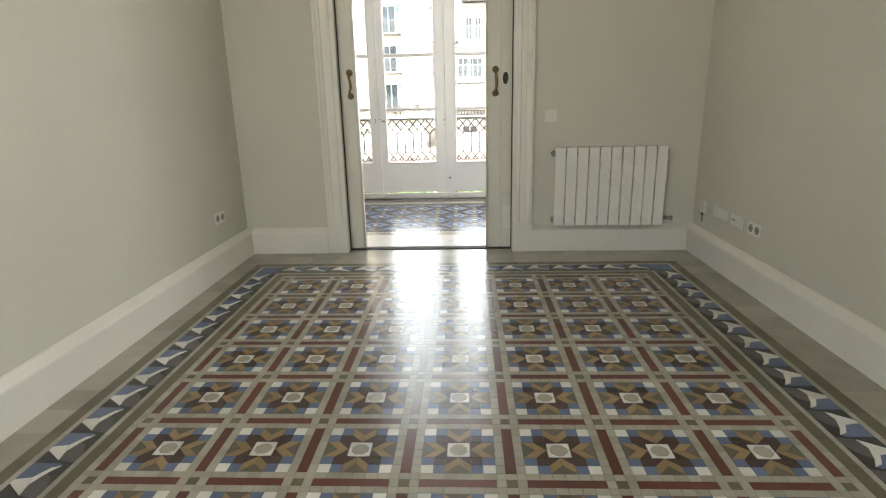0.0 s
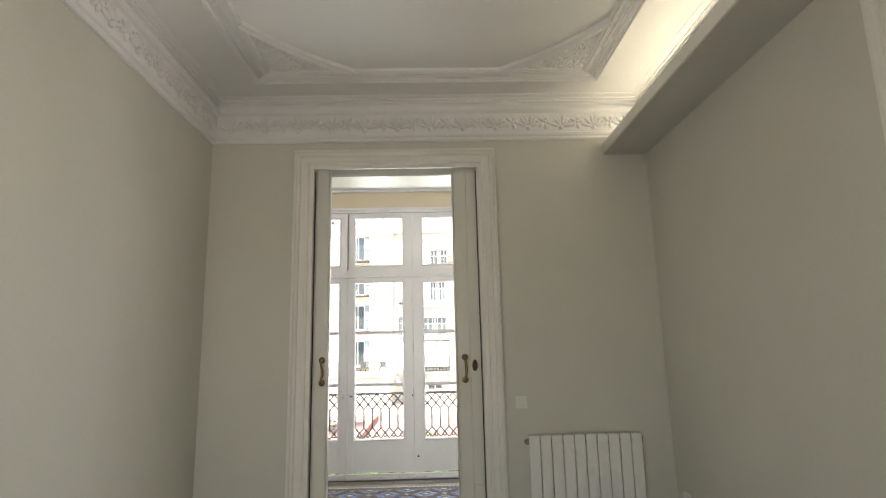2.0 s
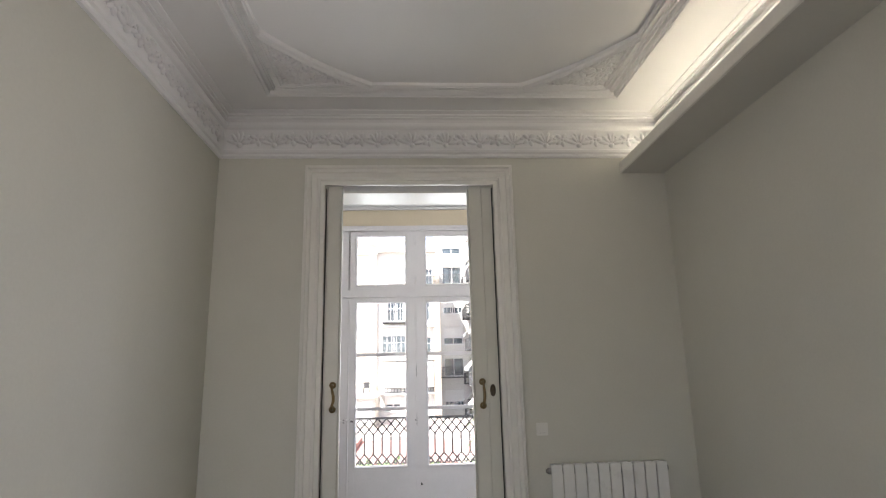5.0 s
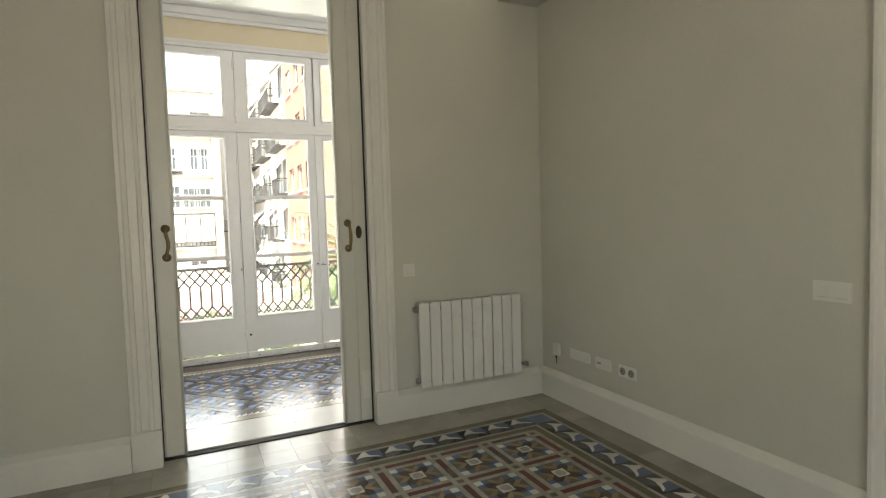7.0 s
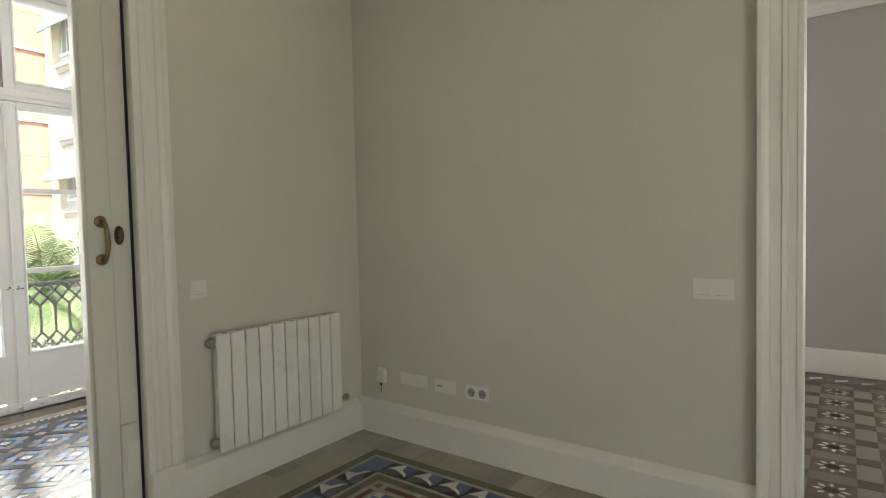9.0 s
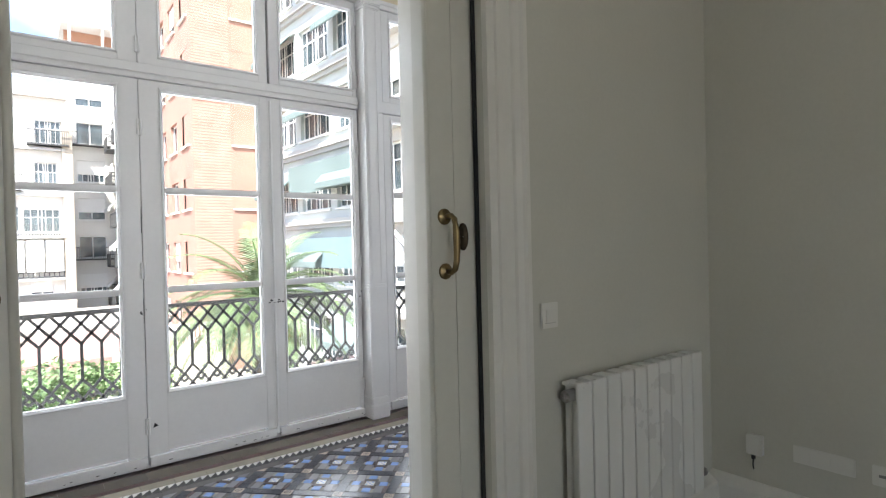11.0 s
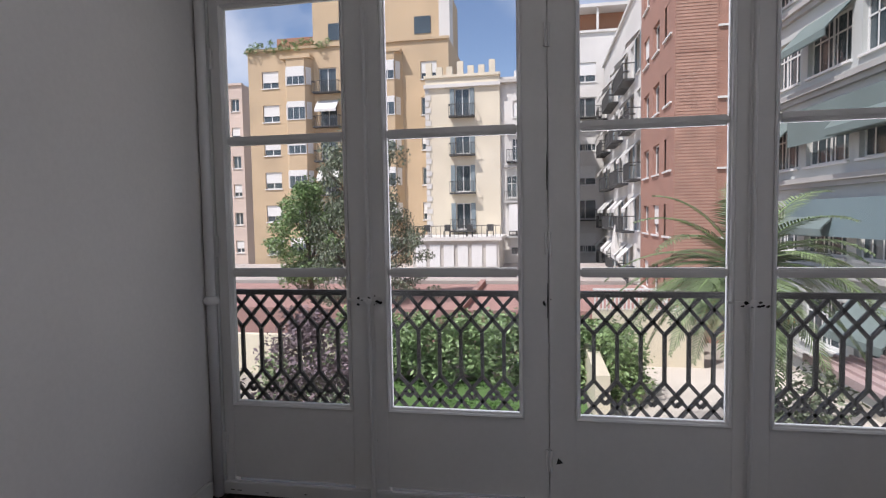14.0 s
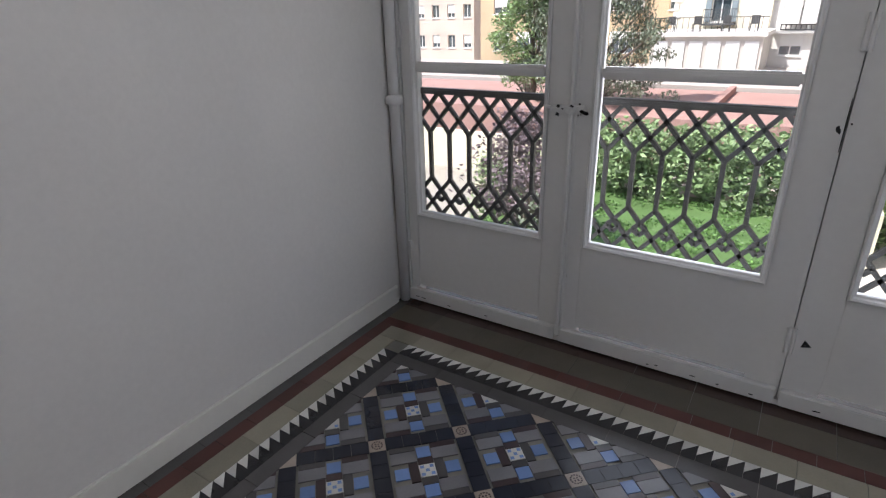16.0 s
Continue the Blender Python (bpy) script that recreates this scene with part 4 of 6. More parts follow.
def house(name, label, o, u, n, width, z1, wallm, wins, depth=8.0, z0=GZ, roof=CONC, recess=0.22):
    """A house whose facade starts at o and runs along u; n points into the house. wins: (u, z, w, h, style)."""
    h = empty(name, label, "building")
    o, u, n = Vector(o), Vector(u).normalized(), Vector(n).normalized()
    T = Matrix(((u.x, n.x, 0, o.x), (u.y, n.y, 0, o.y), (0, 0, 1, 0), (0, 0, 0, 1)))
    holes = [(a, a + w, z, z + k) for a, z, w, k, s in wins]
    part("wall", wall(o, u, n, width, z0, z1, 0.4, holes), wallm, h)
    part("side_wall", place(boxes((0, 0.4, 0.4, depth, z0, z1), (width - 0.4, width, 0.4, depth, z0, z1), (0, width, depth - 0.3, depth, z0, z1)), T), wallm, h)
    part("roof", place(boxes((0.1, width - 0.1, 0.1, depth - 0.1, z1 - 0.3, z1 - 0.05)), T), roof, h)
    part("cornice", place(boxes((-0.08, width + 0.08, -0.18, 0.3, z1 - 0.12, z1 + 0.1)), T), wallm, h)
    # dark sheet of pane material, painted shade for the unlit rooms behind
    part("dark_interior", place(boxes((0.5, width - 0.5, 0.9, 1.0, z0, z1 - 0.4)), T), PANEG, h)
    cache = {}

    def put(key, make, material, nm, par, a, z):
        if key not in cache:
            cache[key] = mesh_from(make(), nm)
            cache[key].materials.append(material)
        ob = new(nm, cache[key])
        ob.parent = par
        ob.matrix_basis = T @ Matrix.Translation((a, 0, z))
        return ob
    for a, z, w, k, s in wins:
        f = 0.07
        win = put(("w", w, k, s), lambda: boxes((0, f, recess - 0.06, recess, 0, k), (w - f, w, recess - 0.06, recess, 0, k), (f, w - f, recess - 0.06, recess, 0, f), (f, w - f, recess - 0.06, recess, k - f, k), (w / 2 - 0.04, w / 2 + 0.04, recess - 0.06, recess, f, k - f), (-0.06, w + 0.06, -0.09, recess - 0.07, -0.09, -0.004)), WFRAME, "window", h, a, z)
        def sub(key, make, material, nm):
            if key not in cache:
                cache[key] = mesh_from(make(), nm)
                cache[key].materials.append(material)
            ob = new(nm, cache[key]); ob.parent = win
        sub(("p", w, k), lambda: boxes((f, w - f, recess - 0.03, recess - 0.02, f, k - f)), PANEG, "pane")
        if "b" in s:      # half-lowered roller blind
            sub(("b", w, k, s), lambda: boxes((0.03, w - 0.03, recess - 0.12, recess - 0.07, k * (0.35 if "B" not in s else 0.05), k - 0.01)), BLIND, "roller_blind")
        if "s" in s:      # folded shutters
            sub(("s", w, k), lambda: boxes((-0.42, -0.02, -0.06, -0.01, 0, k), (w + 0.02, w + 0.42, -0.06, -0.01, 0, k)), SHUT, "shutters")
        if "r" in s:      # railed balcony
            def rail():
                bb = [(-0.45, w + 0.45, -0.75, -0.002, -0.22, -0.1), (-0.45, w + 0.45, -0.75, -0.71, 0.82, 0.88), (-0.45, -0.41, -0.75, -0.01, 0.82, 0.88), (w + 0.41, w + 0.45, -0.75, -0.01, 0.82, 0.88)]
                m = int((w + 0.9) / 0.13)
                bb += [(-0.45 + 0.13 * i, -0.42 + 0.13 * i, -0.745, -0.715, -0.1, 0.82) for i in range(m + 1)]
                return boxes(*bb)
            sub(("r", w, k), rail, DKIRON, "balcony")
        if "a" in s or "A" in s:      # awning
            def awn():
                b2 = bmesh.new()
                pts = [(-0.2, -0.05, k + 0.15), (w + 0.2, -0.05, k + 0.15), (w + 0.2, -0.9, k - 0.75), (-0.2, -0.9, k - 0.75), (-0.2, -0.9, k - 0.98), (w + 0.2, -0.9, k - 0.98)]
                vs = [b2.verts.new(p) for p in pts] + [b2.verts.new((p[0], p[1] + 0.03, p[2] - 0.03)) for p in pts]
                for q in ((0, 1, 2, 3), (3, 2, 5, 4), (9, 8, 7, 6), (10, 11, 8, 9)):
                    b2.faces.new([vs[i] for i in q])
                return b2
            sub(("a", w, k, s), awn, AWG if "a" in s else BLIND, "awning")
        if "m" in s:      # many small panes
            sub(("m", w, k), lambda: boxes(*[(w * i / 5 - 0.03, w * i / 5 + 0.03, recess - 0.07, recess - 0.061, 0, k) for i in range(1, 5)], (0, w, recess - 0.07, recess - 0.061, k * 0.62, k * 0.62 + 0.06)), WFRAME, "glazing_bars")
    h["T"] = 1
    del h["T"]
    return h, T


FL = 3.2
# pale house far to the west
house("pale_apartment_house", "pale pinkish apartment house with small square windows", (-41, 62, 0), (1, 0, 0), (0, 1, 0), 8.5, 16.5, PINK, [(0.8 + 2.1 * i, -2.5 + FL * j, 1.0, 1.4, "b" if (i + j) % 2 else "") for i in range(4) for j in range(6)])
# ochre house with canted bays
ow = []
for j in range(6):
    z = -2.2 + FL * j
    ow += [(1.4, z, 1.7, 1.6, "b"), (7.2, z - 0.6, 1.7, 2.2, "rA" if j in (2, 4) else "r"), (17.0, z, 1.5, 1.6, "b" if j % 2 else "")]
och, OT = house("ochre_apartment_house", "ochre rendered apartment house with canted bay windows", (-27.2, 54, 0), (1, 0, 0), (0, 1, 0), 19.6, 17.4, OCHRE, ow)
for bx in (4.0, 12.6):
    bay = part("bay", place(rings([[(bx - 0.2, 0.02, z), (bx + 0.35, -0.9, z), (bx + 2.15, -0.9, z), (bx + 2.7, 0.02, z)] for z in (-3.4, 16.2)], False, False), OT), OCHRE, och)
    part("bay_cap", place(boxes((bx - 0.25, bx + 2.75, -1.0, 0.1, 16.2, 16.45)), OT), OCHRE, och)
    for j in range(6):
        z = -2.2 + FL * j
        w = part("bay_window", place(boxes((bx + 0.35, bx + 2.15, -0.96, -0.9, z - 0.06, z + 1.66)), OT), WFRAME, och)
        part("pane", place(boxes(*[(bx + 0.42 + 0.58 * i, bx + 0.94 + 0.58 * i, -0.975, -0.962, z + 0.04, z + 1.56) for i in range(3)]), OT), PANEG, w)
        part("blind", place(boxes((bx + 0.4, bx + 2.1, -0.995, -0.977, z + (0.75 if j % 2 else 1.1), z + 1.58)), OT), BLIND, w)
        for s, (xa, xb) in enumerate(((bx - 0.05, bx + 0.26), (bx + 2.24, bx + 2.55))):
            ya, yb = (-0.28, -0.8) if s == 0 else (-0.8, -0.28)
            part("side_pane", place(rings([[(xa, ya - 0.03, zz), (xb, yb - 0.03, zz), (xb, yb - 0.01, zz), (xa, ya - 0.01, zz)] for zz in (z, z + 1.6)]), OT), WFRAME, w)
part("penthouse", place(boxes((5.8, 19.4, 2.2, 7.5, 17.4, 22.5)), OT), OCHRE, och)
part("penthouse", place(boxes((1.6, 5.6, 3.0, 7.5, 17.4, 19.4)), OT), TERRA, och)
part("stair_tower", place(boxes((18.6, 19.6, 1.0, 3.0, 17.4, 24.5)), OT), WHITEB, och)
for wx in (7.4, 16.0):
    part("penthouse_window", place(boxes((wx, wx + 1.6, 2.14, 2.2, 18.6, 20.2)), OT), PANEG, och)
# yellow house with battlements
yw = [(2.6, -3.2 + 0.0, 1.6, 2.7, "s")] + [(2.6, -3.2 + 3.3 * j, 1.3, 2.3, "sr") for j in range(1, 5)]
yel, YT = house("crenellated_house", "pale yellow townhouse with battlements and shuttered balconies", (-9.4, 52, 0), (1, 0, 0), (0, 1, 0), 6.5, 13.4, YELLOW, yw)
for i in range(7):
    part("merlon", place(boxes((0.1 + 0.92 * i, 0.62 + 0.92 * i, -0.1, 0.3, 13.5, 14.2 if i % 3 else 14.6)), YT), YELLOW, yel)
part("string_course", place(boxes((-0.1, 6.6, -0.25, 0.0, 12.4, 12.7)), YT), WHITEB, yel)
part("quoins", place(boxes(*[(-0.02, 0.5 - 0.18 * (i % 2), -0.06, 0.0, -4 + 0.55 * i, -3.55 + 0.55 * i) for i in range(30)]), YT), WHITEB, yel)
# white house next to it
wah, WT = house("white_apartment_house", "white rendered apartment house with glazed bands, ledges and blinds", (-2.9, 52.4, 0), (1, 0, 0), (0, 1, 0), 5.6, 13.0, WHITEB,
                [(1.1, 9.7, 1.2, 1.4, "bB"), (3.7, 9.3, 1.6, 1.7, "mr"), (1.0, 6.0, 1.5, 1.9, "mr"), (3.6, 6.0, 1.4, 1.9, "m"), (0.5, 2.8, 2.2, 1.9, "m"), (2.9, 2.8, 2.2, 1.7, "m"), (0.8, -2.2, 1.4, 1.8, "b"), (3.2, -2.2, 1.4, 1.8, "b")])
for z in (8.9, 5.55, 2.5, -0.55):
    part("ledge", place(boxes((0.3, 5.5, -0.55, -0.002, z - 0.16, z)), WT), CONC, wah)
part("band_railing", place(boxes((0.35, 5.4, -0.52, -0.49, 3.28, 3.33), *[(0.35 + 0.16 * i, 0.38 + 0.16 * i, -0.52, -0.49, 2.5, 3.28) for i in range(32)]), WT), DKIRON, wah)
for i in range(4):
    part("hanging_blind", place(boxes((0.7 + 1.15 * i, 1.78 + 1.15 * i, -0.62, -0.58, -0.1, 2.2), bevel=0.02), WT), BLIND, wah)
part("lattice", place(boxes((0.7, 5.3, -0.5, -0.47, -0.5, -0.42), (0.7, 5.3, -0.5, -0.47, -0.16, -0.1), *[(0.7 + 0.3 * i, 0.76 + 0.3 * i, -0.5, -0.47, -0.5, -0.1) for i in range(16)]), WT), DKIRON, wah)
part("roof_coping", place(boxes((-0.1, 5.7, -0.45, 0.3, 12.6, 12.85)), WT), GREYB, wah)
for x, w, h in ((1.2, 0.7, 0.8), (2.3, 1.0, 1.0), (3.8, 0.6, 0.6)):
    part("roof_unit", place(boxes((x, x + w, 0.6, 1.3, 13.0, 13.0 + h), bevel=0.03), WT), WFRAME, wah)
part("wall_stack", place(boxes((5.3, 5.95, -0.5, 0.6, GZ, 12.2)), WT), outer("beige_stack_render", (0.42, 0.36, 0.29)), wah)
# tall white house with terrace further back
twh, TT = house("terraced_white_house", "tall white apartment house with roof terraces", (3.2, 58, 0), (1, 0, 0), (0, 1, 0), 9.0, 18.2, WHITEB, [(0.5 + 2.7 * i, -2.4 + FL * j, 2.0, 1.8, ("mb", "r", "b")[(i + j) % 3]) for i in range(3) for j in range(6)])
part("terrace_roof", place(boxes((-0.3, 8.8, 0.4, 6, 20.6, 20.9)), TT), WHITEB, twh)
part("terrace_wall", place(boxes((0, 8.6, 2.4, 2.6, 18.2, 20.6)), TT), TERRA, twh)
for px in (0.2, 2.6, 5.4, 8.2):
    part("terrace_post", place(boxes((px, px + 0.2, 0.6, 0.8, 18.2, 20.6)), TT), WHITEB, twh)
# old white facade along the east side
house("old_white_house", "old white house front with awnings and balconies", (6.35, 57.5, 0), (0, -1, 0), (1, 0, 0), 19.2, 14.8, WHITEB, [(0.8 + 2.4 * i, -3.0 + FL * j, 1.2, 2.1, ("rA", "r", "sA")[(i + j) % 3]) for i in range(8) for j in range(5)])
# brick house
bw = [(0.9 + 2.6 * i, -2.9 + 3.05 * j, 1.5, 1.5, "b" if (i * 3 + j) % 4 == 0 else "") for i in range(3) for j in range(7)]
house("brick_apartment_house", "red brick apartment house side with square windows", (6.3, 38.2, 0), (0, -1, 0), (1, 0, 0), 8.2, 18.5, BRICK, bw, depth=6)
bf, BT = house("brick_apartment_house", "red brick apartment house end wall with a few windows", (6.31, 29.99, 0), (1, 0, 0), (0, 1, 0), 5.2, 18.5, BRICK, [(1.8, -2.9 + 3.05 * j, 1.3, 1.5, "") for j in range(7)], depth=2)
part("brick_courses", place(boxes(*[(0.0, 1.7, -0.012, -0.001, -4.4 + 0.14 * i, -4.32 + 0.14 * i) for i in range(160)]), BT), outer("pale_brick_courses", (0.45, 0.275, 0.21), var=0.25, scale=1.5, fine=20), bf)
part("expansion_joint", place(boxes((1.70, 1.76, -0.02, -0.013, GZ, 18.4), (0, 1.7, -0.022, -0.014, 8.2, 8.27)), BT), BRICK, bf)
# grey-green house with glazed galleries
gw = [(0.7 + 3.0 * i, -3.4 + 3.1 * j, 2.5, 1.7, ("ma", "m")[(i + j) % 2]) for i in range(3) for j in range(6)]
gg, GT = house("grey_green_house", "grey-green house with glazed galleries and green awnings", (9.6, 29.6, 0), (0.06, -1, 0), (1, 0.06, 0), 9.6, 17.5, GREENB, gw)
for j in range(7):
    part("ledge", place(boxes((-0.1, 9.7, -0.28, -0.002, -4.0 + 3.1 * j, -3.82 + 3.1 * j), (-0.1, 9.7, -0.16, -0.002, -4.18 + 3.1 * j, -4.0 + 3.1 * j)), GT), CONC, gg)
for j in (1, 2):
    part("awning_cloth", place(boxes((3.5, 9.0, -0.55, -0.5, -2.7 + 3.1 * j, -1.5 + 3.1 * j)), GT), AWB if j == 1 else AWG, gg)
part("pier", place(boxes((8.8, 9.5, -0.3, -0.003, GZ, 17.4)), GT), CREAMB, gg)
part("pier", place(boxes((-0.2, 0.5, -0.3, -0.003, GZ, 17.4)), GT), CREAMB, gg)
part("drain_pipe", place(tube([(9.15, -0.4, GZ), (9.15, -0.4, 17)], 0.09, 8), GT), CREAMB, gg)
# near grey house
nw = [(0.8 + 2.9 * i, -3.3 + 3.2 * j, 2.4, 1.7, ("m", "mb")[(i + j) % 2]) for i in range(4) for j in range(6)]
ng, NT = house("grey_apartment_house", "grey concrete apartment house with wide windows", (10.1, 20.3, 0), (0, -1, 0), (1, 0, 0), 12.6, 17, GREYB, nw)
for j in range(6):
    part("ledge", place(boxes((0, 12.6, -0.35, -0.002, -1.2 + 3.2 * j, -1.0 + 3.2 * j)), NT), CONC, ng)
part("steel_brace", place(tube([(2.0, -0.4, 1.7), (6.2, -0.4, -1.2)], 0.09, 6), NT), CONC, ng)

dish = empty("satellite_dish", "small white satellite dish on the ochre house", "satellite dish")
part("bowl", lathe((-13.6, 53.6, 11.3), (-0.3, -1, 0.5), [(0.001, 0), (0.25, 0.05), (0.45, 0.16), (0.44, 0.18), (0.001, 0.03)], 16), WHITEB, dish, smooth=True)
part("arm", tube([(-13.6, 54.0, 11.2), (-13.6, 53.55, 11.3)], 0.04, 6), DKIRON, dish)
grow = random.Random(31)
rg_spots = [((-27.0 + 8.0 * i / 24, 53.8 + grow.uniform(-0.2, 0.4), 17.5 + grow.uniform(-0.3, 0.5)), (0.4, 0.3, 0.35), 40) for i in range(25)]
# low terraces in the courtyard
structure("terrace_low", boxes((-26, 6.5, 27.2, 38, GZ, -3.0), (-26, 6.5, 27.2, 27.5, -3.0, -2.75), (-3.2, -2.9, 27.5, 38, -3.0, -2.7)), REDROOF, "flat red-tiled courtyard roof terrace", "terrace")
structure("terrace_far", boxes((-40, 6.5, 39, 51.8, GZ, -2.9)), outer("grey_roof", (0.45, 0.40, 0.36)), "low pale courtyard roofs", "terrace")
pav = empty("glass_pavilion", "low grey pavilion with white panels under the terrace", "pavilion")
part("body", boxes((-9.3, -2.6, 45.5, 51.5, -2.9, -0.6)), GREYB, pav)
part("roof_edge", boxes((-9.6, -2.4, 45.2, 51.7, -0.6, -0.35)), WHITEB, pav)
for i in range(6):
    part("panel", boxes((-9.0 + 1.08 * i, -8.2 + 1.08 * i, 45.42, 45.49, -2.6, -0.9)), WFRAME, pav)
tr = empty("terrace_rail", "thin dark terrace railing above the pavilion", "railing")
part("rail", boxes((-9.5, -2.5, 45.3, 45.34, 0.5, 0.55), *[(-9.5 + 0.35 * i, -9.47 + 0.35 * i, 45.3, 45.33, -0.35, 0.5) for i in range(21)]), DKIRON, tr)
structure("patio_wall", boxes((2.4, 6.4, 25.6, 25.9, GZ, -2.4), (1.9, 2.3, 19.5, 25.9, GZ, -3.2)), CREAMB, "cream garden wall", "wall")
structure("patio_paving", boxes((1.9, 9.5, 8, 25.6, GZ, GZ + 0.05)), outer("pale_paving", (0.55, 0.51, 0.45)), "pale patio paving", "pavement")
st = empty("garden_steps", "pale stone garden steps", "steps")
for i in range(8):
    part("step", boxes((-8.9, -7.7, 20.5 + 0.3 * i, 20.8 + 0.3 * i, GZ, GZ + 0.18 * (i + 1))), CREAMB, st)
structure("garden_wall", boxes((-16, -6.9, 23.2, 23.5, GZ, -3.1)), CREAMB, "pale garden wall", "wall")
structure("tin_roof", join(boxes((6.0, 9.6, 9.5, 17.0, -2.0, -1.9)), boxes(*[(6.0 + 0.3 * i, 6.06 + 0.3 * i, 9.5, 17.0, -1.9, -1.84) for i in range(12)])), outer("pink_tin", (0.42, 0.32, 0.31)), "low ribbed roof beside the courtyard", "roof")

for i, (px, py) in enumerate(((-8.6, 46.2), (-7.0, 46.4), (-5.2, 46.1), (-3.6, 46.3))):
    ch = empty("terrace_chair", "small dark terrace chair", "chair", group="terrace chairs")
    part("seat", boxes((px, px + 0.5, py, py + 0.5, 0.08, 0.13)), DKIRON, ch)
    part("backrest", boxes((px, px + 0.5, py + 0.46, py + 0.5, 0.13, 0.6)), DKIRON, ch)
    for a in (0, 0.45):
        for b in (0, 0.45):
            part("leg", boxes((px + a, px + a + 0.05, py + b, py + b + 0.05, -0.35, 0.08)), DKIRON, ch)
um = empty("patio_umbrella", "closed white patio umbrella", "umbrella")
part("pole", tube([(5.6, 44, -2.9), (5.6, 44, 0.4)], 0.04, 8), WFRAME, um)
part("canopy", tube([(5.6, 44, -1.6), (5.6, 44, -1.2), (5.6, 44, 0.0), (5.6, 44, 0.5)], [0.28, 0.32, 0.14, 0.02], 10), WHITEB, um)
pr = empty("patio_railing", "white slatted patio railing", "railing")
part("rail", boxes((2.4, 6.3, 25.55, 25.6, -1.65, -1.58)), WFRAME, pr)
for i in range(27):
    part("slat", boxes((2.45 + 0.145 * i, 2.5 + 0.145 * i, 25.56, 25.6, -2.4, -1.65)), WFRAME, pr)

# ---- plants ----
def foliage(name, color, var=0.45):
    m = mat(name, color, 0.55, var=var, scale=1.6, fine=9, bump=0, island=0.4)
    m.node_tree.nodes["Principled BSDF"].inputs["Transmission Weight"].default_value = 0.0
    return m


F_DARK, F_LIGHT, F_IVY, F_PURPLE, F_PALM, F_LAWN = foliage("dark_grey_green_leaves", (0.155, 0.185, 0.12)), foliage("light_green_leaves", (0.19, 0.28, 0.11)), foliage("ivy_leaves", (0.20, 0.29, 0.125)), foliage("purple_leaves", (0.17, 0.125, 0.135)), foliage("palm_leaves", (0.135, 0.185, 0.085)), foliage("lawn_blades", (0.10, 0.20, 0.05))
BARK = outer("bark", (0.14, 0.11, 0.085), fine=20)


def leaf_mesh(spots, size, rng, droop=0.0):
    """Many small folded leaves round the given spots (centre, radii, count)."""
    vs, fs = [], []
    for c, r, n in spots:
        for _ in range(n):
            while True:
                p = Vector((rng.uniform(-1, 1), rng.uniform(-1, 1), rng.uniform(-1, 1)))
                if 0.2 < p.length < 1:
                    break
            p = Vector((c[0] + p.x * r[0], c[1] + p.y * r[1], c[2] + p.z * r[2]))
            d = Vector((rng.uniform(-1, 1), rng.uniform(-1, 1), rng.uniform(-0.6, 0.6) - droop)).normalized()
            s = d.orthogonal().normalized()
            s = (s * math.cos(rng.random() * 6.3) + d.cross(s) * math.sin(rng.random() * 6.3)).normalized()
            k = size * rng.uniform(0.6, 1.4)
            b = len(vs)
            vs += [p - d * k, p + s * k * 0.45 + d * k * 0.1, p + d * k, p - s * k * 0.45 + d * k * 0.1]
            fs += [(b, b + 1, b + 2, b + 3)]
    me = bpy.data.meshes.new("leaves")
    me.from_pydata(vs, [], fs)
    return me


def tree(name, label, base, height, trunk_r, crown, leafm, size, count, seed, droop=0.0):
    rng = random.Random(seed)
    t = empty(name, label, "tree")
    b = Vector(base)
    top = b + Vector((0.3, 0, height * 0.92))
    tr_bm = tube([b, b.lerp(top, 0.3) + Vector((0.15, 0, 0)), b.lerp(top, 0.65) - Vector((0.1, 0, 0)), top], [trunk_r, trunk_r * 0.8, trunk_r * 0.5, trunk_r * 0.12], 9)
    part("trunk", tr_bm, BARK, t, smooth=True)
    spots = []
    for k in range(crown[2]):
        f = rng.uniform(crown[3], 1.0)
        a = rng.uniform(0, 6.283)
        prof = crown[4](f)
        rr = prof * rng.uniform(0.35, 1.0)
        c = b + Vector((math.cos(a) * rr * crown[0], math.sin(a) * rr * crown[1], height * f))
        spots.append((c, (rng.uniform(0.35, 0.8), rng.uniform(0.35, 0.8), rng.uniform(0.3, 0.7)), count))
        if k % 3 == 0:
            j = b.lerp(top, max(0.15, f - 0.18))
            part("limb", tube([j, j.lerp(c, 0.5) + Vector((0, 0, 0.15)), c], [trunk_r * 0.35, trunk_r * 0.2, 0.02], 6), BARK, t)
    part("crown", leaf_mesh(spots, size, rng, droop), leafm, t)
    return t


tree("conifer_tree", "tall grey-green tree with drooping feathery foliage", (-8.4, 31.0, GZ), 11.8, 0.3, (3.9, 3.2, 190, 0.16, lambda f: 1.2 - f * 1.02 + 0.18 * math.sin(f * 19)), F_DARK, 0.075, 150, 5, 0.9)
tree("broadleaf_tree", "light green broad-leaved tree", (-11.8, 31.5, GZ), 7.6, 0.2, (2.1, 2.0, 55, 0.35, lambda f: math.sin(math.pi * min(1, max(0.1, (f - 0.2) / 0.85)))), F_LIGHT, 0.085, 260, 6)
tree("purple_shrub", "purple-leaved shrub in the garden", (-5.6, 17.6, GZ), 3.3, 0.07, (1.5, 1.3, 50, 0.15, lambda f: math.sin(math.pi * min(0.95, max(0.2, f)))), F_PURPLE, 0.07, 110, 7)
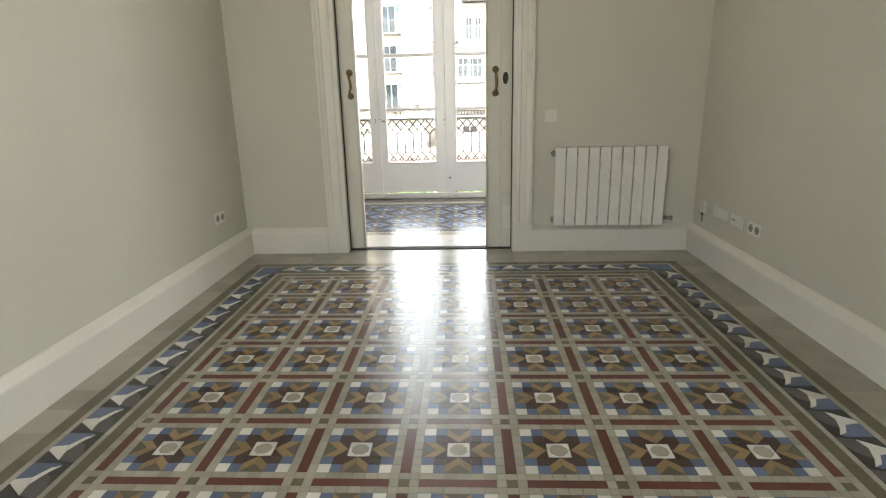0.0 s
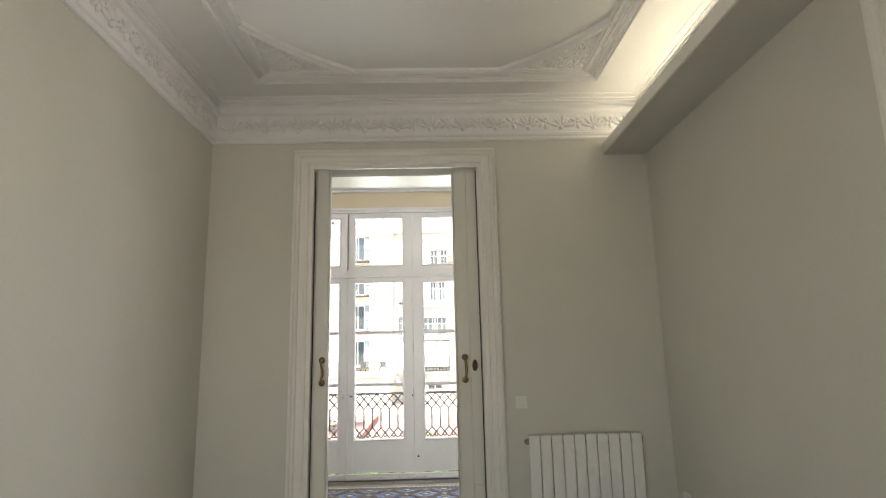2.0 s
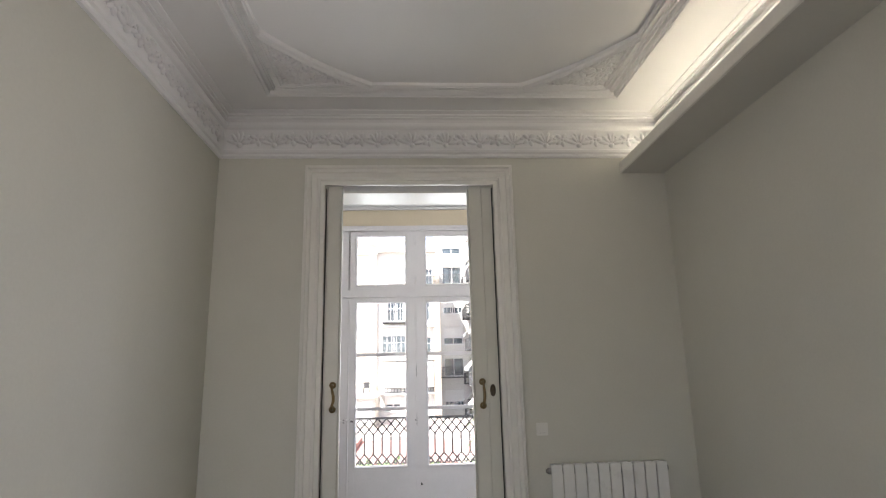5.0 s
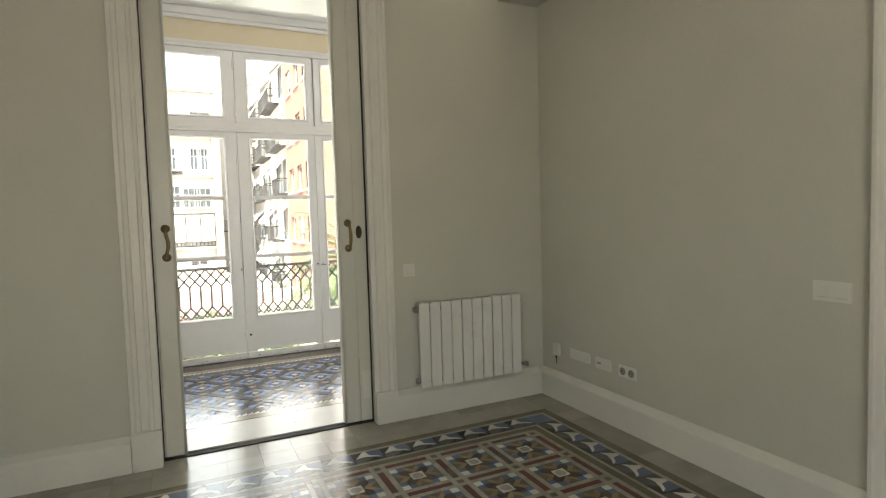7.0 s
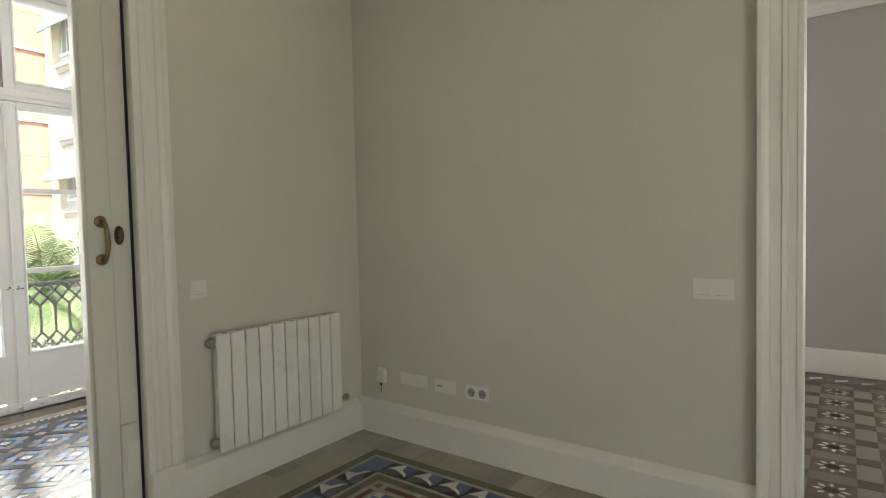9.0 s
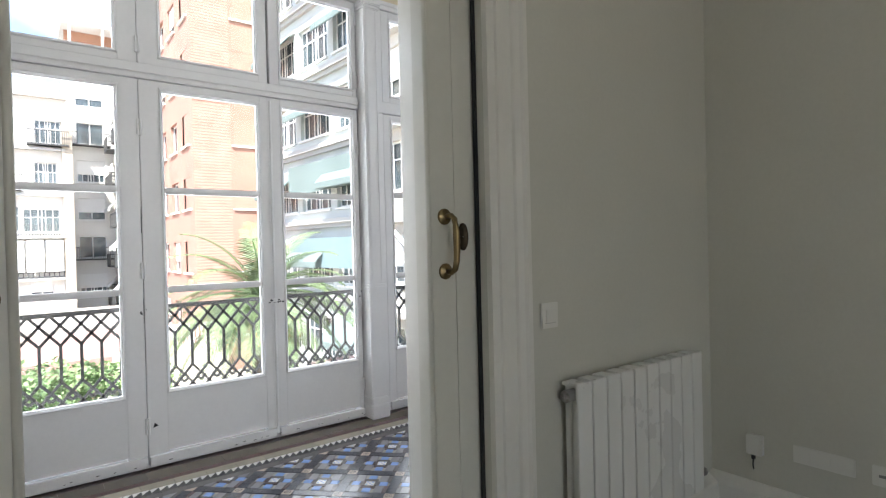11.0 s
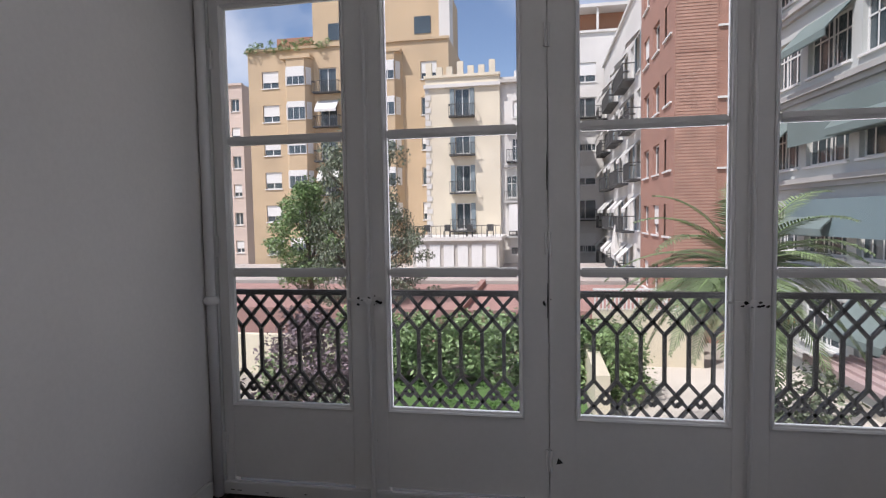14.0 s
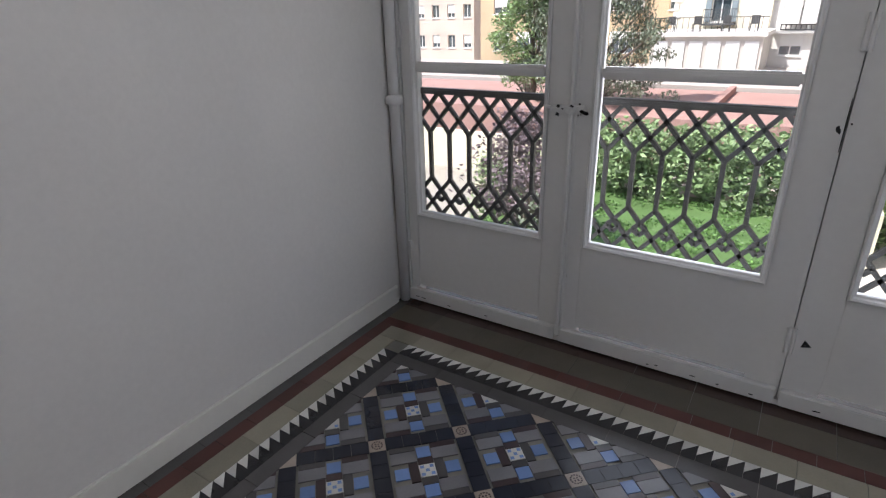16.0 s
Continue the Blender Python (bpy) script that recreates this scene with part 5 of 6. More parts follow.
tree("dark_shrub", "dark green garden shrub", (-3.4, 14.2, GZ), 2.1, 0.05, (0.9, 0.8, 24, 0.15, lambda f: 1.0 - 0.5 * f), F_DARK, 0.06, 110, 8)
tree("dark_shrub", "dark green flowering shrub by the patio", (5.2, 15.4, GZ), 2.6, 0.05, (1.4, 1.0, 34, 0.1, lambda f: 1.0 - 0.5 * f), F_DARK, 0.07, 110, 9)
tree("patio_shrub", "leafy green patio shrub", (3.0, 21.5, GZ), 1.9, 0.05, (0.9, 0.8, 24, 0.1, lambda f: 1.0 - 0.4 * f), F_LIGHT, 0.07, 110, 14)
tree("patio_shrub", "leafy dark green patio shrub under the palm", (4.4, 12.6, GZ), 2.3, 0.05, (1.2, 1.0, 30, 0.1, lambda f: 1.0 - 0.4 * f), F_DARK, 0.07, 110, 15)
tree("patio_shrub", "leafy green shrub by the garden steps", (-7.2, 19.2, GZ), 1.6, 0.04, (0.8, 0.7, 20, 0.1, lambda f: 1.0 - 0.4 * f), F_IVY, 0.07, 110, 16)
rg = random.Random(12)
ivy_spots = [((-7.0 + 10.2 * i / 39 + rg.uniform(-0.2, 0.2), 23.3 + rg.uniform(-1.2, 1.0), GZ + rg.uniform(0.1, 2.2)), (0.5, 0.5, 0.45), 90) for i in range(40) for _ in range(6)]
tagged(part("roof_garden", leaf_mesh(rg_spots, 0.12, rg), F_LIGHT), "trailing green roof garden on the ochre house", "plants", kind="stuff")
tagged(part("hedge", leaf_mesh(ivy_spots, 0.10, rg), F_IVY), "dense green ivy hedge behind the lawn", "hedge", kind="stuff")
bm = boxes((-7.4, 1.8, 10, 23.4, GZ + 0.002, GZ + 0.06))
structure("lawn", bm, outer("lawn_soil_green", (0.085, 0.16, 0.045), scale=1.2, fine=30), "bright green lawn", "lawn")
gs = [((rg.uniform(-7.2, 1.6), rg.uniform(10.5, 23.2), GZ + 0.12), (0.35, 0.35, 0.1), 40) for _ in range(420)]
tagged(part("grass", leaf_mesh(gs, 0.05, rg), F_LAWN), "short bright green grass", "grass", kind="stuff")


def palm(base, crown, fronds, length, seed):
    rng = random.Random(seed)
    p = empty("palm_tree", "date palm with arching fronds and orange fruit stalks", "palm tree")
    b, c = Vector(base), Vector(crown)
    part("trunk", tube([b.lerp(c, i / 8) + Vector((0.03 * (i % 2), 0, 0)) for i in range(9)], [0.3, 0.24, 0.26, 0.23, 0.26, 0.23, 0.27, 0.3, 0.2], 10), BARK, p)
    for k in range(fronds):
        az, el = 2.4 * k + rng.uniform(-0.2, 0.2), rng.uniform(-0.55, 1.2)
        L = length * rng.uniform(0.8, 1.1)
        pts, d, q = [], Vector((math.cos(az) * math.cos(el), math.sin(az) * math.cos(el), math.sin(el))), c.copy()
        for i in range(14):
            pts.append(q.copy())
            q += d * (L / 13)
            d = (d + Vector((0, 0, -0.085 - 0.006 * i))).normalized()
        vs, fs = [], []
        for i in range(1, 14):
            for h in range(3):
                o = pts[i - 1].lerp(pts[i], h / 3)
                t = (pts[i] - pts[i - 1]).normalized()
                s = t.cross(Vector((0, 0, 1))).normalized()
                up = s.cross(t)
                ll = 0.6 * math.sin(math.pi * min(0.97, (i + 2) / 16)) * rng.uniform(0.8, 1.1)
                for sg in (-1, 1):
                    tip = o + (s * sg * 0.75 + t * 0.6 + up * 0.12 + Vector((0, 0, -0.2))).normalized() * ll
                    mid = o.lerp(tip, 0.5) + up * 0.03
                    n0 = len(vs)
                    vs += [o - t * 0.014, mid - t * 0.027, tip, mid + t * 0.027, o + t * 0.014]
                    fs += [(n0, n0 + 1, n0 + 2, n0 + 3, n0 + 4)]
        me = bpy.data.meshes.new("frond"); me.from_pydata(vs, [], fs)
        fr = part("frond", me, F_PALM, p)
        part("midrib", tube(pts, [0.028 - 0.0018 * i for i in range(14)], 5), F_LIGHT, fr)
    for k in range(5):
        az = 1.3 * k + 3.2
        e = c + Vector((math.cos(az) * 0.8, math.sin(az) * 0.8, -0.9))
        part("fruit_cluster", leaf_mesh([(e, (0.25, 0.25, 0.4), 130)], 0.05, rng), outer("orange_dates", (0.5, 0.22, 0.06)) if k == 0 else bpy.data.materials["orange_dates"], p, "orange fruit stalks")


palm((4.75, 17.3, GZ), (4.85, 17.2, -0.05), 60, 3.1, 3)

# ---- mosaic floors ----
def tile_mesh(poly, gap=0.0009, h=0.006):
    """A tile with a slightly smaller top, centred on the origin; its top is at z = 0."""
    n = len(poly)
    c = Vector((sum(p[0] for p in poly) / n, sum(p[1] for p in poly) / n, 0))
    vs = [Vector((p[0], p[1], -h)) for p in poly] + [Vector((p[0], p[1], 0)) for p in poly]
    out = []
    for v in vs:
        d = (v - c); d.z = 0
        out.append(v - d.normalized() * gap if d.length > gap else v)
    faces = [tuple(range(n, 2 * n))] + [(i, (i + 1) % n, n + (i + 1) % n, n + i) for i in range(n)]
    return out, faces


class Mosaic:
    """Collects tiles; those inside near become parts, the rest one joined mesh for each material."""
    def __init__(self, floor, near, limit=300):
        self.floor, self.near, self.limit, self.made = floor, near, limit, 0
        self.rest, self.meshes = {}, {}

    def add(self, poly, at, turn, material):
        key = (material.name, tuple((round(a, 4), round(b, 4)) for a, b in poly))
        M2 = Matrix.Translation((at[0], at[1], 0)) @ Matrix.Rotation(turn, 4, "Z")
        vs, fs = tile_mesh(poly)
        if self.made < self.limit and self.near[0] < at[0] < self.near[1] and self.near[2] < at[1] < self.near[3]:
            if key not in self.meshes:
                me = bpy.data.meshes.new("tile"); me.from_pydata(vs, [], fs); me.materials.append(material)
                self.meshes[key] = me
            ob = new("tile", self.meshes[key])
            ob.parent = self.floor
            ob.matrix_basis = M2
            self.made += 1
        else:
            V, F = self.rest.setdefault(material.name, ([], []))
            b = len(V)
            V += [M2 @ v for v in vs]
            F += [tuple(b + i for i in f) for f in fs]

    def done(self):
        for k, (V, F) in self.rest.items():
            me = bpy.data.meshes.new("tiles"); me.from_pydata(V, [], F)
            ob = part("tiles", me, bpy.data.materials[k], self.floor)
            ob["kind"] = "stuff"


def rect(w, h):
    return [(-w / 2, -h / 2), (w / 2, -h / 2), (w / 2, h / 2), (-w / 2, h / 2)]


def strip(mo, x0, x1, y0, y1, n, material, along="x"):
    """A band cut into n tiles."""
    for i in range(n):
        if along == "x":
            w = (x1 - x0) / n
            mo.add(rect(w, y1 - y0), (x0 + w * (i + 0.5), (y0 + y1) / 2), 0, material)
        else:
            w = (y1 - y0) / n
            mo.add(rect(x1 - x0, w), ((x0 + x1) / 2, y0 + w * (i + 0.5)), 0, material)


def ring_band(mo, R, d0, d1, material, size=0.14):
    """A frame of tiles between the insets d0 and d1 of the rectangle R."""
    x0, x1, y0, y1 = R
    n = max(1, int((x1 - x0 - 2 * d0) / size)); m = max(1, int((y1 - y0 - 2 * d1) / size))
    for ya, yb in ((y1 - d1, y1 - d0), (y0 + d0, y0 + d1)):
        strip(mo, x0 + d0, x1 - d0, ya, yb, n, material)
    for xa, xb in ((x0 + d0, x0 + d1), (x1 - d1, x1 - d0)):
        strip(mo, xa, xb, y0 + d1, y1 - d1, m, material, "y")


P = 0.3325
SX0, SYF = -0.34, 3.25                       # first star and far row
NX, NY = 7, 11
LX0, LX1 = SX0 - P / 2 - 0.02, SX0 + (NX - 0.5) * P + 0.02
LY1, LY0 = SYF + P / 2 + 0.02, SYF - (NY - 0.5) * P - 0.02
floor_a = tagged(part("floor_star_room", boxes((LX0 - 0.02, LX1 + 0.02, LY0 - 0.02, LY1 + 0.02, -0.0058, -0.004)), GROUT), "glossy hydraulic mosaic floor with stars in red-barred squares", "floor", kind="structure")
ma = Mosaic(floor_a, (-0.2, 1.5, 0.9, 2.6))
S = 0.06
STAR = [([(-0.62, -0.62), (0.62, -0.62), (0.62, 0.62), (-0.62, 0.62)], T_WHITE, 0)]
quad = []
for k in range(4):
    t = k * math.pi / 2
    quad += [
        ([(1.32, 1.32), (2, 1.32), (2, 2), (1.32, 2)], T_WHITE, t),
        ([(0.68, 1.32), (1.32, 1.32), (1.32, 2), (0.68, 2)], T_BLUE, t),
        ([(1.32, 0.68), (2, 0.68), (2, 1.32), (1.32, 1.32)], T_BLUE, t),
        ([(0.68, 0.68), (1.32, 0.68), (1.32, 1.32), (0.68, 1.32)], T_BROWN, t),
        ([(-0.68, 2), (0, 1.3), (0.68, 2)], T_DKOL, t),
        ([(0, 1.3), (0, 0.66), (0.68, 1.3), (0.68, 2)], T_TAN, t),
        ([(0, 1.3), (-0.68, 2), (-0.68, 1.3), (0, 0.66)], T_TAN, t),
        ([(0, 0.66), (0.62, 0.62), (0.68, 0.68), (0.68, 1.3)], T_BROWN, t),
        ([(0, 0.66), (-0.68, 1.3), (-0.68, 0.68), (-0.62, 0.62)], T_BROWN, t)]
for i in range(NX):
    for j in range(NY):
        cx, cy = SX0 + P * i, SYF - P * j
        for poly, m, t in quad:
            ma.add([(a * S, b * S) for a, b in poly], (cx, cy), t, m)
        # white centre with a grey diamond, and four white corners round it
        ma.add([(0.5 * S * math.cos(a), 0.5 * S * math.sin(a)) for a in (math.pi / 4 * (k + 0.5) for k in range(8))], (cx, cy), 0, T_GREY)
        for k in range(4):
            ma.add([(0.62 * S, 0.62 * S), (0.0, 0.62 * S), (0.2 * S, 0.47 * S), (0.47 * S, 0.2 * S), (0.62 * S, 0.0)], (cx, cy), k * math.pi / 2, T_WHITE)
            ma.add([(-0.2 * S, 0.47 * S), (0.2 * S, 0.47 * S), (0, 0.62 * S)], (cx, cy), k * math.pi / 2, T_WHITE)
# lattice between the stars: red bars flanked by small grey tesserae
BW, G = 0.034, (P - 4 * S - 0.034) / 2
for i in range(NX + 1):
    bx = SX0 + P * (i - 0.5)
    for j in range(NY):
        cy = SYF - P * j
        ma.add(rect(BW, 4 * S), (bx, cy), 0, T_RED)
        for s in (-1, 1):
            if LX0 - 0.02 < bx + s * (BW / 2 + G / 2) < LX1 + 0.02:
                strip(ma, bx + s * (BW / 2 + G / 2) - G / 2, bx + s * (BW / 2 + G / 2) + G / 2, cy - 2 * S, cy + 2 * S, 6, T_GREY, "y")
for j in range(NY + 1):
    by = SYF - P * (j - 0.5)
    for i in range(NX):
        cx = SX0 + P * i
        ma.add(rect(4 * S, BW), (cx, by), 0, T_RED)
        for s in (-1, 1):
            strip(ma, cx - 2 * S, cx + 2 * S, by + s * (BW / 2 + G / 2) - G / 2, by + s * (BW / 2 + G / 2) + G / 2, 6, T_GREY)
    for i in range(NX + 1):
        bx = SX0 + P * (i - 0.5)
        ma.add(rect(BW, BW), (bx, by), 0, T_OLIVE)
        for sx in (-1, 0, 1):
            for sy in (-1, 0, 1):
                if sx or sy:
                    w, h = (G if sx else BW), (G if sy else BW)
                    ma.add(rect(w, h), (bx + sx * (BW / 2 + G / 2), by + sy * (BW / 2 + G / 2)), 0, T_GREY)
E0 = BW / 2 + G + 0.0
RX0, RX1, RY0, RY1 = SX0 - P / 2 - E0, SX0 + (NX - 0.5) * P + E0, SYF - (NY - 0.5) * P - E0, SYF + P / 2 + E0
RR = (RX0, RX1, RY0, RY1)
ring_band(ma, RR, -0.045, 0, T_OLIVE, 0.15)
ring_band(ma, RR, -0.065, -0.045, T_GREY, 0.15)
# running ribbon band of white, blue and black pieces
B0, B1 = 0.065, 0.20
for (ox, oy), ang, length in (((RX0 - B0, RY1 + B0), 0, RX1 - RX0 + 2 * B0), ((RX0 - B0, RY0 - B0), math.pi / 2, RY1 - RY0 + 2 * B0), ((RX1 + B0, RY1 + B0), -math.pi / 2, RY1 - RY0 + 2 * B0), ((RX1 + B0, RY0 - B0), math.pi, RX1 - RX0 + 2 * B0)):
    n = int(length / 0.168)
    w, hh = length / n, B1 - B0
    for k in range(n):
        ca, sa = math.cos(ang), math.sin(ang)
        at = (ox + ca * (k + 0.5) * w - sa * hh / 2, oy + sa * (k + 0.5) * w + ca * hh / 2)
        for poly, m in (([(-0.5, -0.5), (-0.5, 0.5), (-0.1, 0.5), (-0.42, -0.05)], T_BLACK), ([(-0.42, -0.05), (-0.1, 0.5), (0.02, 0.5), (0.08, 0.12), (-0.12, 0.02)], T_WHITE), ([(-0.12, 0.02), (0.08, 0.12), (0.36, -0.08), (0.44, -0.3), (0.2, -0.12)], T_WHITE),
                        ([(0.02, 0.5), (0.5, 0.5), (0.5, -0.2), (0.44, -0.3), (0.36, -0.08), (0.08, 0.12)], T_BLUE), ([(-0.5, -0.5), (-0.42, -0.05), (-0.12, 0.02), (0.2, -0.12), (0.05, -0.35), (-0.2, -0.5)], T_DGREY), ([(-0.2, -0.5), (0.05, -0.35), (0.2, -0.12), (0.44, -0.3), (0.5, -0.2), (0.5, -0.5)], T_BLACK)):
            ma.add([(a * w, b * hh) for a, b in poly], at, ang, m)
    cpx, cpy = ox - (math.cos(ang) * hh / 2) - math.sin(ang) * hh / 2, oy - math.sin(ang) * hh / 2 + math.cos(ang) * hh / 2
    ma.add(rect(hh, hh), (cpx, cpy), ang, T_BLUE)
ring_band(ma, RR, -0.222, -0.20, T_GREY, 0.15)
ring_band(ma, RR, -0.275, -0.222, T_OLIVE, 0.15)
# plain tiles out to the walls
D = 0.275
strip(ma, XL, RX0 - D, YB, YF, 30, T_GREY, "y")
strip(ma, RX1 + D, XR, YB, YF, 30, T_GREY, "y")
for k in range(2):
    hh = (4.10 - RY1 - D) / 2
    strip(ma, RX0 - D, RX1 + D, RY1 + D + hh * k, RY1 + D + hh * (k + 1), 16, T_GREY)
strip(ma, RX0 - D, RX1 + D, YB, RY0 - D, 16, T_GREY) if RY0 - D > YB else None
ma.done()

# gallery floor
floor_g = tagged(part("floor_gallery", boxes((GXL, GXR, 4.47, GY1 + 0.02, -0.0058, -0.004)), GROUT), "glossy gallery mosaic floor in a diagonal blue, black and grey pattern", "floor", kind="structure")
mg = Mosaic(floor_g, (-0.75, 0.35, 5.25, 5.95))
FX0, FX1, FY0, FY1 = -0.724, 2.438, 4.787, 5.903
H = 0.186
SIDE = H * math.sqrt(2)
W = 0.05


def clip_add(poly, at, turn, material):
    """Adds a tile cut off at the edges of the field."""
    ca, sa = math.cos(turn), math.sin(turn)
    pts = [(at[0] + ca * a - sa * b, at[1] + sa * a + ca * b) for a, b in poly]
    if all(FX0 <= x <= FX1 and FY0 <= y <= FY1 for x, y in pts):
        mg.add(poly, at, turn, material)
        return
    for axis, lim, sg in ((0, FX0, 1), (0, FX1, -1), (1, FY0, 1), (1, FY1, -1)):
        out = []
        for p, q in zip(pts, pts[1:] + pts[:1]):
            dp, dq = sg * (p[axis] - lim), sg * (q[axis] - lim)
            if dp >= 0:
                out.append(p)
            if dp * dq < 0:
                t = dp / (dp - dq)
                out.append((p[0] + (q[0] - p[0]) * t, p[1] + (q[1] - p[1]) * t))
        pts = out
        if len(pts) < 3:
            return
    cx, cy = sum(p[0] for p in pts) / len(pts), sum(p[1] for p in pts) / len(pts)
    if max(p[0] for p in pts) - min(p[0] for p in pts) > 0.004 and max(p[1] for p in pts) - min(p[1] for p in pts) > 0.004:
        mg.add([(x - cx, y - cy) for x, y in pts], (cx, cy), 0, material)


Q = math.pi / 4
for i in range(-1, 19):
    for j in range(-1, 8):
        cx, cy = FX0 + H * i, FY1 - H * j
        if (i + j) % 2:      # crossing of the dark bars
            clip_add(rect(W, W), (cx, cy), Q, T_ROSE)
            if FX0 + 0.03 < cx < FX1 - 0.03 and FY0 + 0.03 < cy < FY1 - 0.03:      # dark printed rosette
                V, F = mg.rest.setdefault(T_PLUM.name, ([], []))
                for k in range(12):
                    b0 = len(V)
                    for rr, tt in ((0.013, k), (0.018, k), (0.018, k + 0.75), (0.013, k + 0.75)):
                        V.append(Vector((cx + rr * math.cos(tt * math.pi / 6), cy + rr * math.sin(tt * math.pi / 6), 0.0006)))
                    F.append((b0, b0 + 1, b0 + 2, b0 + 3))
                for k in range(4):
                    b0 = len(V)
                    for rr, tt in ((0.002, 0), (0.007, -0.5), (0.011, 0), (0.007, 0.5)):
                        V.append(Vector((cx + rr * math.cos(tt + k * math.pi / 2), cy + rr * math.sin(tt + k * math.pi / 2), 0.0006)))
                    F.append((b0, b0 + 1, b0 + 2, b0 + 3))
            n = 4
            for k in range(n):
                f = (W / 2 + (SIDE - W) * (k + 0.5) / n)
                for a in (Q, -Q):
                    clip_add(rect((SIDE - W) / n, W), (cx + math.cos(a) * f, cy + math.sin(a) * f), a, T_NAVY)
        else:
            def loc(u, v):
                return cx + (u - v) * math.cos(Q), cy + (u + v) * math.sin(Q)
            clip_add(rect(0.048, 0.048), loc(0, 0), Q, T_WHITE)
            for u, v, w, h, m in ((0.0735, 0, 0.042, 0.042, T_GBLUE), (-0.0735, 0, 0.042, 0.042, T_GBLUE), (0, 0.0735, 0.042, 0.042, T_GBLUE), (0, -0.0735, 0.042, 0.042, T_GBLUE),
                                  (0.0615, 0.062, 0.078, 0.044, T_MID), (-0.0615, 0.062, 0.078, 0.044, T_MID), (0.0615, -0.062, 0.078, 0.044, T_MID), (-0.0615, -0.062, 0.078, 0.044, T_MID),
                                  (0.038, 0, 0.027, 0.074, T_DGREY), (-0.038, 0, 0.027, 0.074, T_PLUM), (0, 0.038, 0.046, 0.026, T_PLUM), (0, -0.038, 0.046, 0.026, T_DGREY),
                                  (0.0615, 0.0955, 0.078, 0.021, T_PLUM), (-0.0615, -0.0955, 0.078, 0.021, T_PLUM), (-0.0615, 0.0955, 0.078, 0.021, T_DGREY), (0.0615, -0.0955, 0.078, 0.021, T_DGREY)):
                clip_add(rect(w, h), loc(u, v), Q, m)
            # small blue pattern on the white centre
            for u, v in ((0, 0), (0.014, 0.014), (-0.014, 0.014), (0.014, -0.014), (-0.014, -0.014)):
                p = loc(u, v)
                if FX0 + 0.01 < p[0] < FX1 - 0.01 and FY0 + 0.01 < p[1] < FY1 - 0.01:
                    V, F = mg.rest.setdefault(T_GBLUE.name, ([], []))
                    b0 = len(V)
                    for a, b in rect(0.011, 0.011):
                        V.append(Vector((p[0] + (a - b) * math.cos(Q), p[1] + (a + b) * math.sin(Q), 0.0006)))
                    F.append((b0, b0 + 1, b0 + 2, b0 + 3))
GR = (FX0, FX1, FY0, FY1)
ring_band(mg, GR, -0.056, 0, T_DGREY, 0.2)
# black and white sawtooth
for (ox, oy), ang, length in (((FX0 - 0.056, FY1 + 0.056), 0, FX1 - FX0 + 0.112), ((FX0 - 0.056, FY0 - 0.056), math.pi / 2, FY1 - FY0 + 0.112), ((FX1 + 0.056, FY1 + 0.056), -math.pi / 2, FY1 - FY0 + 0.112), ((FX1 + 0.056, FY0 - 0.056), math.pi, FX1 - FX0 + 0.112)):
    n = round(length / 0.041)
    w, hh = length / n, 0.07
    ca, sa = math.cos(ang), math.sin(ang)
    for k in range(n):
        at = (ox + ca * (k + 0.5) * w - sa * hh / 2, oy + sa * (k + 0.5) * w + ca * hh / 2)
        mg.add([(-w / 2, -hh / 2), (w / 2, -hh / 2), (w / 2, hh / 2), (-w / 2, -hh * 0.15)], at, ang, T_BLACK)
        mg.add([(-w / 2, -hh * 0.15), (w / 2, hh / 2), (-w / 2, hh / 2)], at, ang, T_WHITE)
ring_band(mg, GR, -0.206, -0.126, T_SAND, 0.16)
ring_band(mg, GR, -0.26, -0.206, T_OX, 0.11)
strip(mg, GXL, FX0 - 0.26, 4.53, GY1 - 0.02, 10, T_DGREY, "y")
strip(mg, FX0 - 0.26, GXR, FY1 + 0.26, GY1 - 0.075, 18, T_DKOL)
strip(mg, FX0 - 0.26, GXR, GY1 - 0.075, GY1 - 0.008, 18, T_BROWN)
strip(mg, FX0 - 0.26, GXR, 4.472, FY0 - 0.26, 18, T_GREY) if FY0 - 0.26 > 4.48 else None
mg.done()

# side room floor
floor_s = tagged(part("floor_side_room", boxes((XR, 5.3, YB, 4.2, -0.0058, -0.004)), GROUT), "brown and grey tile floor with white star medallions", "floor", kind="structure")
T_WARM, T_BAR, T_UMBER, T_CROSS = tile_mat("tile_warm_grey", (0.155, 0.137, 0.112), 0.4), tile_mat("tile_pale_bar", (0.185, 0.16, 0.13), 0.4), tile_mat("tile_umber", (0.085, 0.063, 0.045), 0.4), tile_mat("tile_dark_umber", (0.075, 0.055, 0.04), 0.4)
ms = Mosaic(floor_s, (2.8, 3.7, 0.9, 1.9), 300)
SP, SA = 0.298, 0.196
SG = SP - SA
MX, MY = [2.964 + SP * i for i in range(7)], [1.616 + SP * j for j in range(-6, 9)]
